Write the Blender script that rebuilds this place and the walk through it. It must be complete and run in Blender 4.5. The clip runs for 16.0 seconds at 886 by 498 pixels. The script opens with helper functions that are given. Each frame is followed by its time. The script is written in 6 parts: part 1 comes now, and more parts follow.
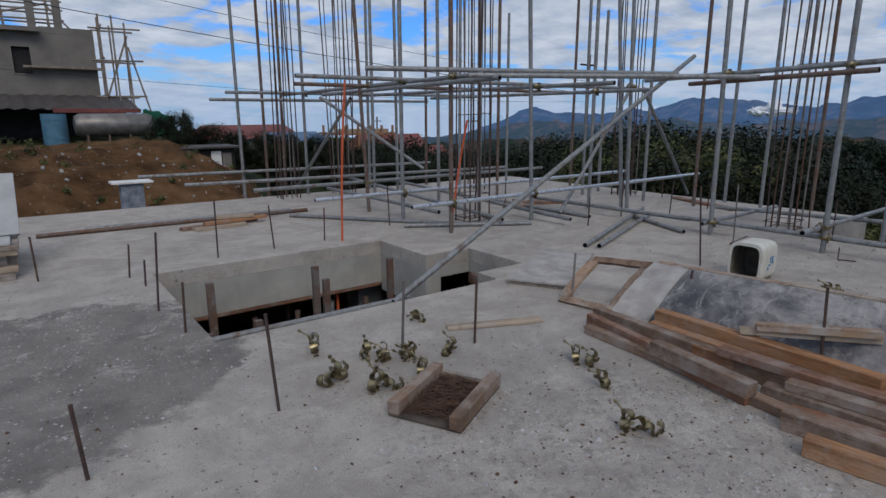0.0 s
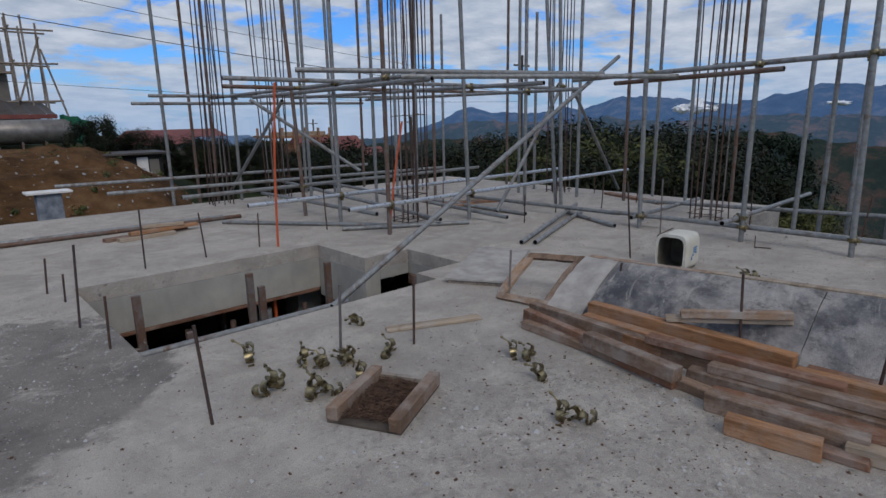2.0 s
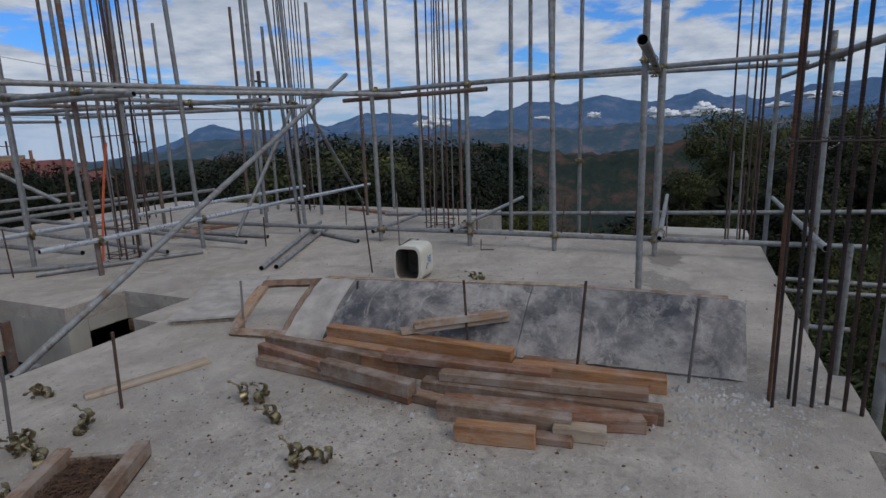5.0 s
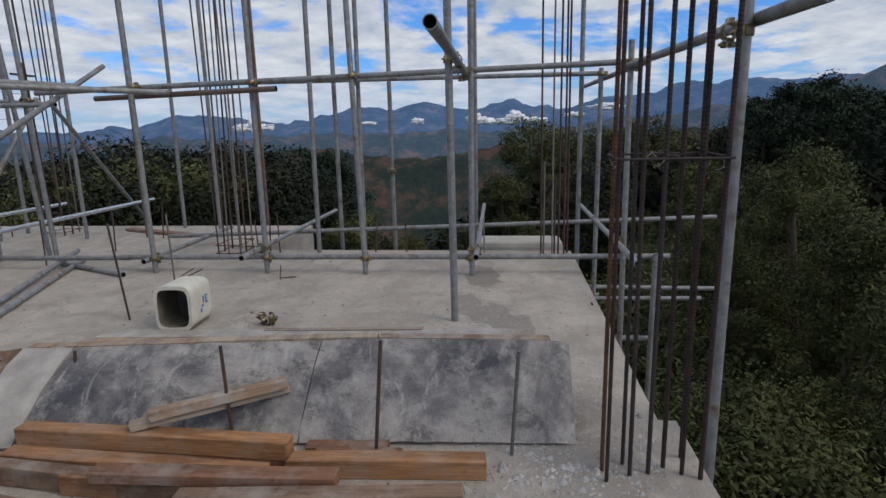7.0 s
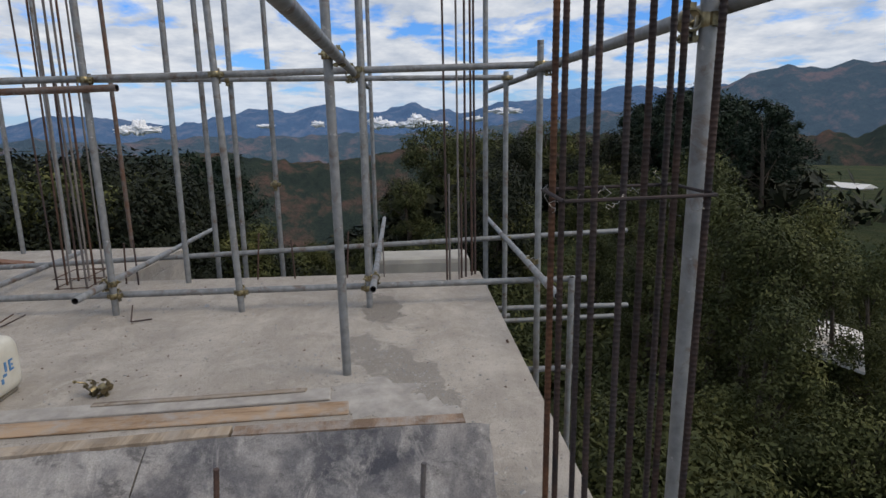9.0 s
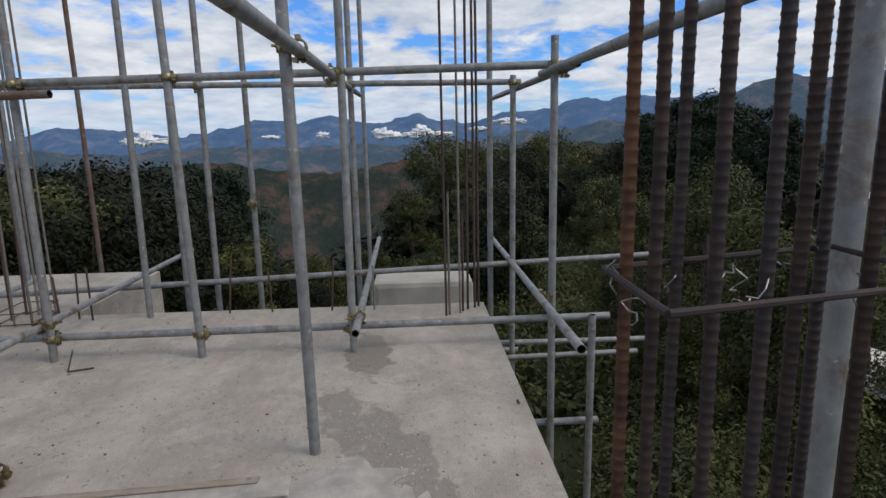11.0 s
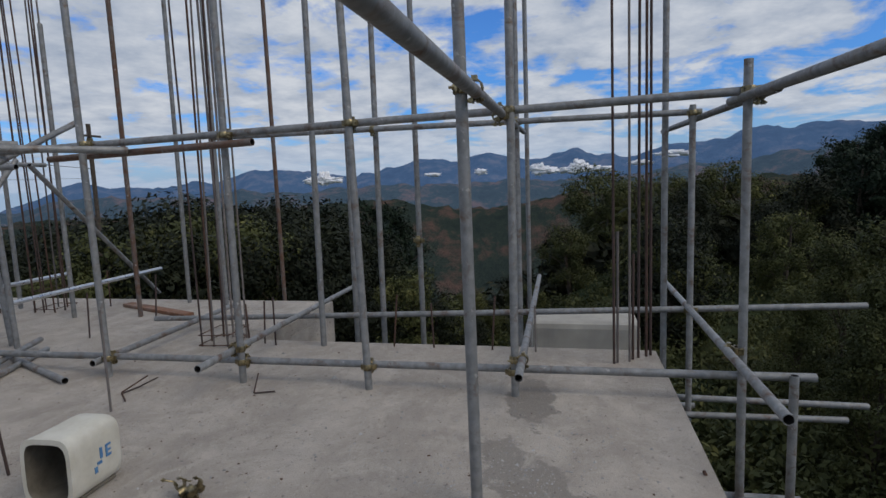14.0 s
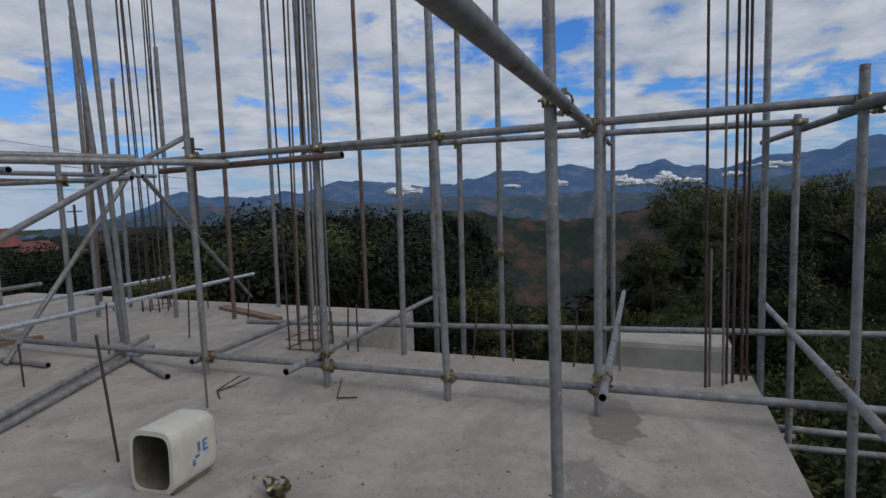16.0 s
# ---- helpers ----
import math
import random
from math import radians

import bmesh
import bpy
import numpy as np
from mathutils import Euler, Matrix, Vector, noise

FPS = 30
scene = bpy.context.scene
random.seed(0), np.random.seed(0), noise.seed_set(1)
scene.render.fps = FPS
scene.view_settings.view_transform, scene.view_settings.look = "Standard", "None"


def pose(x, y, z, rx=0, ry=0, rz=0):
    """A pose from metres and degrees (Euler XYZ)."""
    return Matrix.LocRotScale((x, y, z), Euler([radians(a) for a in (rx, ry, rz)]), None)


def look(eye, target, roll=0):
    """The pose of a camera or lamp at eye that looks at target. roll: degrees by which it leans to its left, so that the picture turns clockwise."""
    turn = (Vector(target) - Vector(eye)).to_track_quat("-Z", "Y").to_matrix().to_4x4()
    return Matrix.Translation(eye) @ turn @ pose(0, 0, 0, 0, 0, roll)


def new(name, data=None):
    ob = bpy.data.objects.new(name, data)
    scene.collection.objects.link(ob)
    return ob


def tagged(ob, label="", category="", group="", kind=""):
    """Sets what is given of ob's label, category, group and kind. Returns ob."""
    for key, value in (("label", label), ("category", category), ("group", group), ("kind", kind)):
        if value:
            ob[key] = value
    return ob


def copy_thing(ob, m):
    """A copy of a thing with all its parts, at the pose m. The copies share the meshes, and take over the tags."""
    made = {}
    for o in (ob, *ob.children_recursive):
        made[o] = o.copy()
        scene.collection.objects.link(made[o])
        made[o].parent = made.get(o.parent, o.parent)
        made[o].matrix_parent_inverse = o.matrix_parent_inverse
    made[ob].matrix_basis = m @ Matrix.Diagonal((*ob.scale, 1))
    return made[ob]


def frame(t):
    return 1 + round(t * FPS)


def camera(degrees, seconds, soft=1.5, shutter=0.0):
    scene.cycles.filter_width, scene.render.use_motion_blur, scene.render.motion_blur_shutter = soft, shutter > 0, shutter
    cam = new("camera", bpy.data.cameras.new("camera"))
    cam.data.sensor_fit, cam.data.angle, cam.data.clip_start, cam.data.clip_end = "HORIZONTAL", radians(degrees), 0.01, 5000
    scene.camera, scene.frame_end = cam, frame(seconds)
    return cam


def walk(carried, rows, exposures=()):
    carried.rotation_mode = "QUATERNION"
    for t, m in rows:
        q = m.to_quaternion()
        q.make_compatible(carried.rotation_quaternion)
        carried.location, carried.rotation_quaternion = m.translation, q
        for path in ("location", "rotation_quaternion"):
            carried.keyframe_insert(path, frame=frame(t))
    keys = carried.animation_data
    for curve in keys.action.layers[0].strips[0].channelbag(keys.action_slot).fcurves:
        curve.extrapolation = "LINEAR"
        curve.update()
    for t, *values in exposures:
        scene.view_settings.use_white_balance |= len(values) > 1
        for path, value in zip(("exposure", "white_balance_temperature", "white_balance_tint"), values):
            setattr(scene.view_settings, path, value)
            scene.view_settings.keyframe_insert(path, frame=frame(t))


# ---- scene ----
cam = camera(75.5, 16.0)
PATH = [
    (0, (-0.028, 0.062, 1.466), (1.133, 1.627, 1.016), -0.2),
    (0.5, (-0.022, 0.062, 1.46), (1.175, 1.6, 1.012), -0.5),
    (1, (-0.005, 0.04, 1.464), (1.234, 1.545, 1.015), -0.7),
    (1.5, (0.002, 0.036, 1.461), (1.28, 1.508, 1.012), -0.8),
    (2, (0.004, 0.029, 1.467), (1.319, 1.467, 1.018), -1.0),
    (2.5, (0.007, 0.018, 1.468), (1.368, 1.414, 1.024), -1.2),
    (3, (0.033, -0.042, 1.469), (1.459, 1.291, 1.032), -1.4),
    (3.5, (0.101, -0.082, 1.479), (1.63, 1.133, 1.049), -1.6),
    (4, (0.154, -0.054, 1.485), (1.78, 1.031, 1.063), -1.7),
    (4.5, (0.213, -0.042, 1.485), (1.924, 0.905, 1.064), -2.0),
    (4.7, (0.231, -0.037, 1.473), (1.978, 0.843, 1.055), -1.9),
    (6.8, (1.114, -0.079, 1.487), (3.051, 0.193, 1.068), -1.5),
    (7, (1.214, -0.068, 1.486), (3.159, 0.153, 1.072), -1.2),
    (7.5, (1.409, -0.065, 1.481), (3.362, 0.043, 1.068), -1.2),
    (8, (1.638, -0.117, 1.513), (3.595, -0.088, 1.103), -1.1),
    (8.5, (1.787, -0.129, 1.509), (3.743, -0.171, 1.092), -0.9),
    (9, (2.01, -0.104, 1.535), (3.964, -0.212, 1.127), -0.9),
    (9.2, (2.078, -0.098, 1.527), (4.032, -0.229, 1.12), -0.7),
    (11.3, (2.862, -0.214, 1.56), (4.829, -0.284, 1.205), -1.4),
    (11.5, (2.886, -0.193, 1.57), (4.856, -0.237, 1.231), -1.5),
    (12, (2.934, -0.159, 1.556), (4.908, -0.083, 1.243), -1.8),
    (12.5, (2.923, -0.145, 1.555), (4.892, 0.048, 1.257), -1.9),
    (13, (2.912, -0.135, 1.561), (4.871, 0.157, 1.282), -2.1),
    (13.5, (2.926, -0.136, 1.566), (4.874, 0.235, 1.304), -2.2),
    (14, (2.925, -0.121, 1.565), (4.863, 0.317, 1.326), -2.1),
    (14.5, (2.922, -0.096, 1.562), (4.844, 0.411, 1.343), -2.0),
    (15, (2.92, -0.089, 1.565), (4.823, 0.491, 1.358), -1.8),
    (15.5, (2.918, -0.096, 1.57), (4.802, 0.547, 1.375), -1.7),
    (16, (2.917, -0.089, 1.575), (4.782, 0.609, 1.384), -1.7),
]
walk(cam, [(t, look(eye, target, roll)) for t, eye, target, roll in PATH],
     exposures=((0, -0.40, 5950, 10), (4.5, -0.48, 6050, 10), (7, -0.18, 6400, 10), (9, -0.02, 6600, 10), (11.5, 0.0, 6500, 10), (12.5, -0.18, 6400, 10), (14, -0.40, 6300, 10), (16, -0.54, 6250, 10)))

# ---- world, sun and exposure ----
world = bpy.data.worlds.new("sky")
scene.world = world
world.use_nodes = True
wt = world.node_tree
wt.nodes.clear()


def wnode(kind, **values):
    n = wt.nodes.new(kind)
    for key, value in values.items():
        n.inputs[key].default_value = value
    return n


SUN_AZ, SUN_EL = 248.0, 44.0
w_out = wt.nodes.new("ShaderNodeOutputWorld")
w_sky = wt.nodes.new("ShaderNodeTexSky")
w_sky.sky_type = "NISHITA"
w_sky.sun_disc = False
w_sky.sun_elevation, w_sky.sun_rotation = radians(SUN_EL), radians(90 - SUN_AZ)
w_sky_bg = wnode("ShaderNodeBackground", Strength=0.12)
w_tint = wt.nodes.new("ShaderNodeMix")
w_tint.data_type, w_tint.blend_type = "RGBA", "MULTIPLY"
w_tint.inputs[0].default_value = 1.0
w_tint.inputs[7].default_value = (0.42, 0.84, 1.5, 1)
wt.links.new(w_sky.outputs[0], w_tint.inputs[6])
wt.links.new(w_tint.outputs[2], w_sky_bg.inputs[0])
w_co = wt.nodes.new("ShaderNodeTexCoord")
w_sep = wt.nodes.new("ShaderNodeSeparateXYZ")
wt.links.new(w_co.outputs["Generated"], w_sep.inputs[0])


def wmath(op, a, b=None):
    n = wt.nodes.new("ShaderNodeMath")
    n.operation = op
    for i, v in enumerate((a, b)):
        if v is None:
            continue
        if isinstance(v, (int, float)):
            n.inputs[i].default_value = v
        else:
            wt.links.new(v, n.inputs[i])
    return n.outputs[0]


# a cloud layer on a plane overhead: directions divided by their height
w_h = wmath("ADD", wmath("MAXIMUM", w_sep.outputs[2], 0.0), 0.16)
w_cx = wmath("DIVIDE", w_sep.outputs[0], w_h)
w_cy = wmath("DIVIDE", w_sep.outputs[1], w_h)
w_comb = wt.nodes.new("ShaderNodeCombineXYZ")
w_comb.inputs[2].default_value = 2.7
wt.links.new(w_cx, w_comb.inputs[0])
wt.links.new(w_cy, w_comb.inputs[1])
w_n1 = wnode("ShaderNodeTexNoise", Scale=2.1, Detail=10.0, Roughness=0.6, Distortion=0.25)
w_n2 = wnode("ShaderNodeTexNoise", Scale=4.2, Detail=6.0, Roughness=0.6)
wt.links.new(w_comb.outputs[0], w_n1.inputs["Vector"])
wt.links.new(w_comb.outputs[0], w_n2.inputs["Vector"])
w_mask = wt.nodes.new("ShaderNodeValToRGB")
w_mask.color_ramp.elements[0].position, w_mask.color_ramp.elements[1].position = 0.385, 0.49
wt.links.new(w_n1.outputs[0], w_mask.inputs[0])
w_col = wt.nodes.new("ShaderNodeValToRGB")
w_col.color_ramp.elements[0].position, w_col.color_ramp.elements[1].position = 0.32, 0.68
w_col.color_ramp.elements[0].color = (0.45, 0.52, 0.64, 1)
w_col.color_ramp.elements[1].color = (0.80, 0.83, 0.88, 1)
wt.links.new(w_n2.outputs[0], w_col.inputs[0])
w_cloud = wnode("ShaderNodeBackground", Strength=1.0)
wt.links.new(w_col.outputs[0], w_cloud.inputs[0])
w_mix = wt.nodes.new("ShaderNodeMixShader")
wt.links.new(w_mask.outputs[0], w_mix.inputs[0])
wt.links.new(w_sky_bg.outputs[0], w_mix.inputs[1])
wt.links.new(w_cloud.outputs[0], w_mix.inputs[2])
# pale haze just above the horizon
w_haze = wnode("ShaderNodeBackground", Strength=1.0)
w_haze.inputs[0].default_value = (0.50, 0.63, 0.82, 1)
w_hf = wt.nodes.new("ShaderNodeMapRange")
w_hf.inputs["From Min"].default_value, w_hf.inputs["From Max"].default_value = 0.0, 0.11
w_hf.inputs["To Min"].default_value, w_hf.inputs["To Max"].default_value = 0.75, 0.0
wt.links.new(w_sep.outputs[2], w_hf.inputs[0])
w_mix2 = wt.nodes.new("ShaderNodeMixShader")
wt.links.new(w_hf.outputs[0], w_mix2.inputs[0])
wt.links.new(w_mix.outputs[0], w_mix2.inputs[1])
wt.links.new(w_haze.outputs[0], w_mix2.inputs[2])
wt.links.new(w_mix2.outputs[0], w_out.inputs[0])

sun = new("sun", bpy.data.lights.new("sun", "SUN"))
sun.data.energy, sun.data.angle, sun.data.color = 1.5, radians(28), (1.0, 0.87, 0.72)
sa, se = radians(SUN_AZ), radians(SUN_EL)
sun.matrix_world = look((40 * math.cos(sa) * math.cos(se), 40 * math.sin(sa) * math.cos(se), 40 * math.sin(se)), (0, 0, 0))


# ---- materials ----
class Nodes:
    """Short hand for building one node material."""

    def __init__(self, name, rough=0.8, metal=0.0, spec=0.4):
        self.mat = bpy.data.materials.new(name)
        self.mat.use_nodes = True
        self.t = self.mat.node_tree
        self.b = self.t.nodes["Principled BSDF"]
        self.b.inputs["Roughness"].default_value = rough
        self.b.inputs["Metallic"].default_value = metal
        self.b.inputs["Specular IOR Level"].default_value = spec
        self.co = self.t.nodes.new("ShaderNodeTexCoord").outputs["Object"]

    def world_co(self):
        self.co = self.t.nodes.new("ShaderNodeNewGeometry").outputs["Position"]
        return self

    def noise(self, scale, detail=5.0, rough=0.55, stretch=None, distort=0.0):
        n = self.t.nodes.new("ShaderNodeTexNoise")
        n.inputs["Scale"].default_value, n.inputs["Detail"].default_value = scale, detail
        n.inputs["Roughness"].default_value, n.inputs["Distortion"].default_value = rough, distort
        src = self.co
        if stretch:
            m = self.t.nodes.new("ShaderNodeMapping")
            m.inputs["Scale"].default_value = stretch
            self.t.links.new(src, m.inputs[0])
            src = m.outputs[0]
        self.t.links.new(src, n.inputs["Vector"])
        return n.outputs[0]

    def ramp(self, value, stops):
        r = self.t.nodes.new("ShaderNodeValToRGB")
        els = r.color_ramp.elements
        while len(els) < len(stops):
            els.new(0.5)
        for el, (pos, col) in zip(els, stops):
            el.position = pos
            el.color = (*col, 1) if isinstance(col, tuple) else (col, col, col, 1)
        self.t.links.new(value, r.inputs[0])
        return r.outputs[0]

    def mix(self, factor, a, b, blend="MIX"):
        m = self.t.nodes.new("ShaderNodeMix")
        m.data_type, m.blend_type = "RGBA", blend
        for sock, v in ((m.inputs[0], factor), (m.inputs[6], a), (m.inputs[7], b)):
            if isinstance(v, (int, float)):
                sock.default_value = v
            elif isinstance(v, tuple):
                sock.default_value = (*v, 1)
            else:
                self.t.links.new(v, sock)
        return m.outputs[2]

    def math(self, op, a, b=0.0, clamp=False):
        n = self.t.nodes.new("ShaderNodeMath")
        n.operation, n.use_clamp = op, clamp
        for i, v in enumerate((a, b)):
            if isinstance(v, (int, float)):
                n.inputs[i].default_value = v
            else:
                self.t.links.new(v, n.inputs[i])
        return n.outputs[0]

    def rand(self):
        return self.t.nodes.new("ShaderNodeObjectInfo").outputs["Random"]

    def island(self):
        return self.t.nodes.new("ShaderNodeNewGeometry").outputs["Random Per Island"]

    def color(self, src):
        if isinstance(src, tuple):
            self.b.inputs["Base Color"].default_value = (*src, 1)
        else:
            self.t.links.new(src, self.b.inputs["Base Color"])
        return self

    def rough(self, src):
        self.t.links.new(src, self.b.inputs["Roughness"])
        return self

    def bump(self, height, strength=0.3, dist=0.01):
        n = self.t.nodes.new("ShaderNodeBump")
        n.inputs["Strength"].default_value, n.inputs["Distance"].default_value = strength, dist
        self.t.links.new(height, n.inputs["Height"])
        self.t.links.new(n.outputs[0], self.b.inputs["Normal"])
        return self


def ellipse_mask(n, cx, cy, rx, ry, turn, ragged, edge, wob=0.55):
    """A stain with a ragged outline on a floor: 1 inside, 0 outside."""
    m = n.t.nodes.new("ShaderNodeMapping")
    m.vector_type = "TEXTURE"
    m.inputs["Location"].default_value = (cx, cy, 0)
    m.inputs["Rotation"].default_value = (0, 0, radians(turn))
    m.inputs["Scale"].default_value = (rx, ry, 1000)
    n.t.links.new(n.co, m.inputs[0])
    d = n.t.nodes.new("ShaderNodeVectorMath")
    d.operation = "LENGTH"
    n.t.links.new(m.outputs[0], d.inputs[0])
    w = n.math("MULTIPLY", n.math("SUBTRACT", n.noise(ragged, 6, 0.6), 0.5), wob * 2)
    return n.ramp(n.math("ADD", d.outputs["Value"], w), [(1 - edge, 1.0), (1.0, 0.0)])


def make_slab():
    n = Nodes("cast_concrete", 0.9, 0, 0.25).world_co()
    big = n.ramp(n.noise(0.55, 4, 0.6), [(0.3, (0.36, 0.335, 0.305)), (0.7, (0.485, 0.45, 0.41))])
    mid = n.mix(n.ramp(n.noise(5.0, 7, 0.65, distort=0.4), [(0.35, 0.0), (0.75, 1.0)]), big, (0.525, 0.49, 0.445))
    streak = n.ramp(n.noise(2.0, 5, 0.6, stretch=(0.35, 2.2, 1)), [(0.45, 0.0), (0.75, 0.45)])
    c = n.mix(streak, mid, (0.30, 0.272, 0.242))
    wet1 = ellipse_mask(n, -0.25, 4.0, 1.5, 1.3, 33, 4.0, 0.10, 0.40)
    c = n.mix(n.math("MULTIPLY", wet1, n.ramp(n.noise(2.4, 6, 0.65), [(0.3, 0.55), (0.65, 0.92)])), c, (0.125, 0.117, 0.11))
    wet2 = ellipse_mask(n, 5.58, 0.02, 0.74, 0.22, 29, 5.5, 0.10, 0.75)
    c = n.mix(n.math("MULTIPLY", wet2, 0.75), c, (0.235, 0.222, 0.205))
    wet6 = ellipse_mask(n, 6.85, 0.17, 0.45, 0.18, 4, 7.0, 0.10, 0.8)
    c = n.mix(n.math("MULTIPLY", wet6, 0.8), c, (0.21, 0.20, 0.185))
    wet3 = ellipse_mask(n, 2.3, 2.35, 1.4, 0.75, 20, 2.5, 0.5, 0.8)
    c = n.mix(n.math("MULTIPLY", wet3, 0.25), c, (0.25, 0.245, 0.24))
    wet4 = ellipse_mask(n, 3.7, -0.45, 0.75, 0.55, 0, 4.0, 0.5, 0.8)
    c = n.mix(n.math("MULTIPLY", wet4, 0.45), c, (0.2, 0.195, 0.19))
    wet5 = ellipse_mask(n, 7.9, 3.2, 0.9, 0.55, 0, 3.0, 0.6, 0.7)
    c = n.mix(n.math("MULTIPLY", wet5, 0.4), c, (0.22, 0.215, 0.2))
    patch = n.ramp(n.noise(1.7, 9, 0.72, distort=0.6), [(0.42, 0.0), (0.60, 0.55)])
    c = n.mix(patch, c, (0.27, 0.247, 0.222))
    pale = n.ramp(n.noise(3.1, 9, 0.75, distort=0.5), [(0.55, 0.0), (0.66, 0.55)])
    c = n.mix(pale, c, (0.56, 0.525, 0.475))
    pits = n.ramp(n.noise(85, 3, 0.6), [(0.32, 0.8), (0.38, 0.0)])
    zone = n.ramp(n.noise(0.9, 4, 0.6), [(0.42, 0.0), (0.6, 1.0)])
    c = n.mix(n.math("MULTIPLY", pits, zone), c, (0.11, 0.10, 0.09))
    spots = n.ramp(n.noise(26, 4, 0.6), [(0.30, 0.75), (0.39, 0.0)])
    c = n.mix(spots, c, (0.16, 0.155, 0.15))
    light = n.ramp(n.noise(55, 2, 0.5), [(0.66, 0.0), (0.72, 0.6)])
    c = n.mix(light, c, (0.62, 0.59, 0.54))
    # grit: fine grain all over, coarse dark crumbs where the surface was left rough
    grain = n.ramp(n.noise(210, 3, 0.7), [(0.3, 0.72), (0.7, 1.22)])
    c = n.mix(1.0, c, grain, "MULTIPLY")
    rough_zone = ellipse_mask(n, 1.9, 0.9, 2.3, 1.9, 25, 1.6, 0.5, 0.7)
    crumbs = n.ramp(n.noise(40, 6, 0.8, distort=0.7), [(0.36, 0.85), (0.44, 0.0)])
    crumbs = n.math("MULTIPLY", crumbs, n.ramp(n.noise(2.6, 5, 0.7), [(0.42, 0.15), (0.6, 1.0)]))
    c = n.mix(n.math("MULTIPLY", crumbs, rough_zone), c, (0.12, 0.112, 0.105))
    chips = n.ramp(n.noise(33, 4, 0.7, distort=0.4), [(0.60, 0.0), (0.67, 0.7)])
    c = n.mix(n.math("MULTIPLY", chips, rough_zone), c, (0.60, 0.57, 0.53))
    blot = n.ramp(n.noise(13, 7, 0.75, distort=0.5), [(0.38, 0.6), (0.52, 0.0)])
    c = n.mix(n.math("MULTIPLY", blot, rough_zone), c, (0.22, 0.205, 0.185))
    h = n.math("ADD", n.noise(9, 8, 0.7), n.math("MULTIPLY", n.noise(120, 3, 0.7), 0.5))
    c = n.mix(1.0, c, (1.03, 1.0, 0.955), "MULTIPLY")
    n.color(c).bump(h, 0.95, 0.016)
    return n.mat


def make_beam_concrete():
    n = Nodes("formed_concrete", 0.85, 0, 0.25).world_co()
    c = n.ramp(n.noise(2.2, 6, 0.6), [(0.3, (0.29, 0.28, 0.25)), (0.7, (0.42, 0.40, 0.35))])
    c = n.mix(n.ramp(n.noise(3, 4, 0.6, stretch=(2.0, 2.0, 0.3)), [(0.5, 0.0), (0.8, 0.5)]), c, (0.24, 0.235, 0.22))
    n.color(c).bump(n.noise(30, 6, 0.7), 0.4, 0.006)
    return n.mat


def make_pipe(name, base, dark, rust, metal, rough, rustiness):
    n = Nodes(name, rough, metal, 0.5)
    c = n.ramp(n.noise(14, 6, 0.65), [(0.3, dark), (0.72, base)])
    c = n.mix(n.math("MULTIPLY", n.rand(), 0.35), c, dark)
    r = n.ramp(n.noise(6, 7, 0.7, distort=0.6), [(0.60 - rustiness * 0.25, 0.0), (0.72 - rustiness * 0.2, 0.85)])
    c = n.mix(r, c, rust)
    splash = n.ramp(n.noise(24, 4, 0.6), [(0.66, 0.0), (0.7, 0.7)])
    c = n.mix(splash, c, (0.45, 0.44, 0.42))
    n.color(c).rough(n.ramp(n.noise(20, 4), [(0.3, rough - 0.1), (0.7, min(rough + 0.22, 0.95))])).bump(n.noise(90, 3), 0.15, 0.002)
    return n.mat


def make_rebar(name, a, b):
    n = Nodes(name, 0.7, 0.35, 0.35)
    c = n.ramp(n.noise(10, 6, 0.7), [(0.3, a), (0.7, b)])
    c = n.mix(n.math("MULTIPLY", n.rand(), 0.55), c, (0.06, 0.055, 0.06))
    n.color(c).bump(n.noise(200, 3), 0.3, 0.002)
    return n.mat


def make_wood(name, a, b, stain, dirt=0.5):
    n = Nodes(name, 0.75, 0, 0.3)
    g = n.noise(7, 7, 0.65, stretch=(0.6, 9, 9), distort=0.8)
    c = n.ramp(g, [(0.3, a), (0.7, b)])
    c = n.mix(n.math("MULTIPLY", n.rand(), 0.45), c, stain)
    c = n.mix(n.ramp(n.noise(3.0, 6, 0.7, stretch=(0.5, 3, 3)), [(0.42, 0.65), (0.56, 0.0)]), c, tuple(v * 0.45 for v in a))
    c = n.mix(n.ramp(n.noise(5, 7, 0.75), [(0.47, 0.0), (0.64, dirt)]), c, (0.36, 0.33, 0.295))
    c = n.mix(n.ramp(n.noise(16, 3, 0.6), [(0.62, 0.0), (0.7, 0.6)]), c, stain)
    n.color(c).bump(n.math("ADD", g, n.math("MULTIPLY", n.noise(60, 5, 0.7), 0.5)), 0.7, 0.006)
    return n.mat


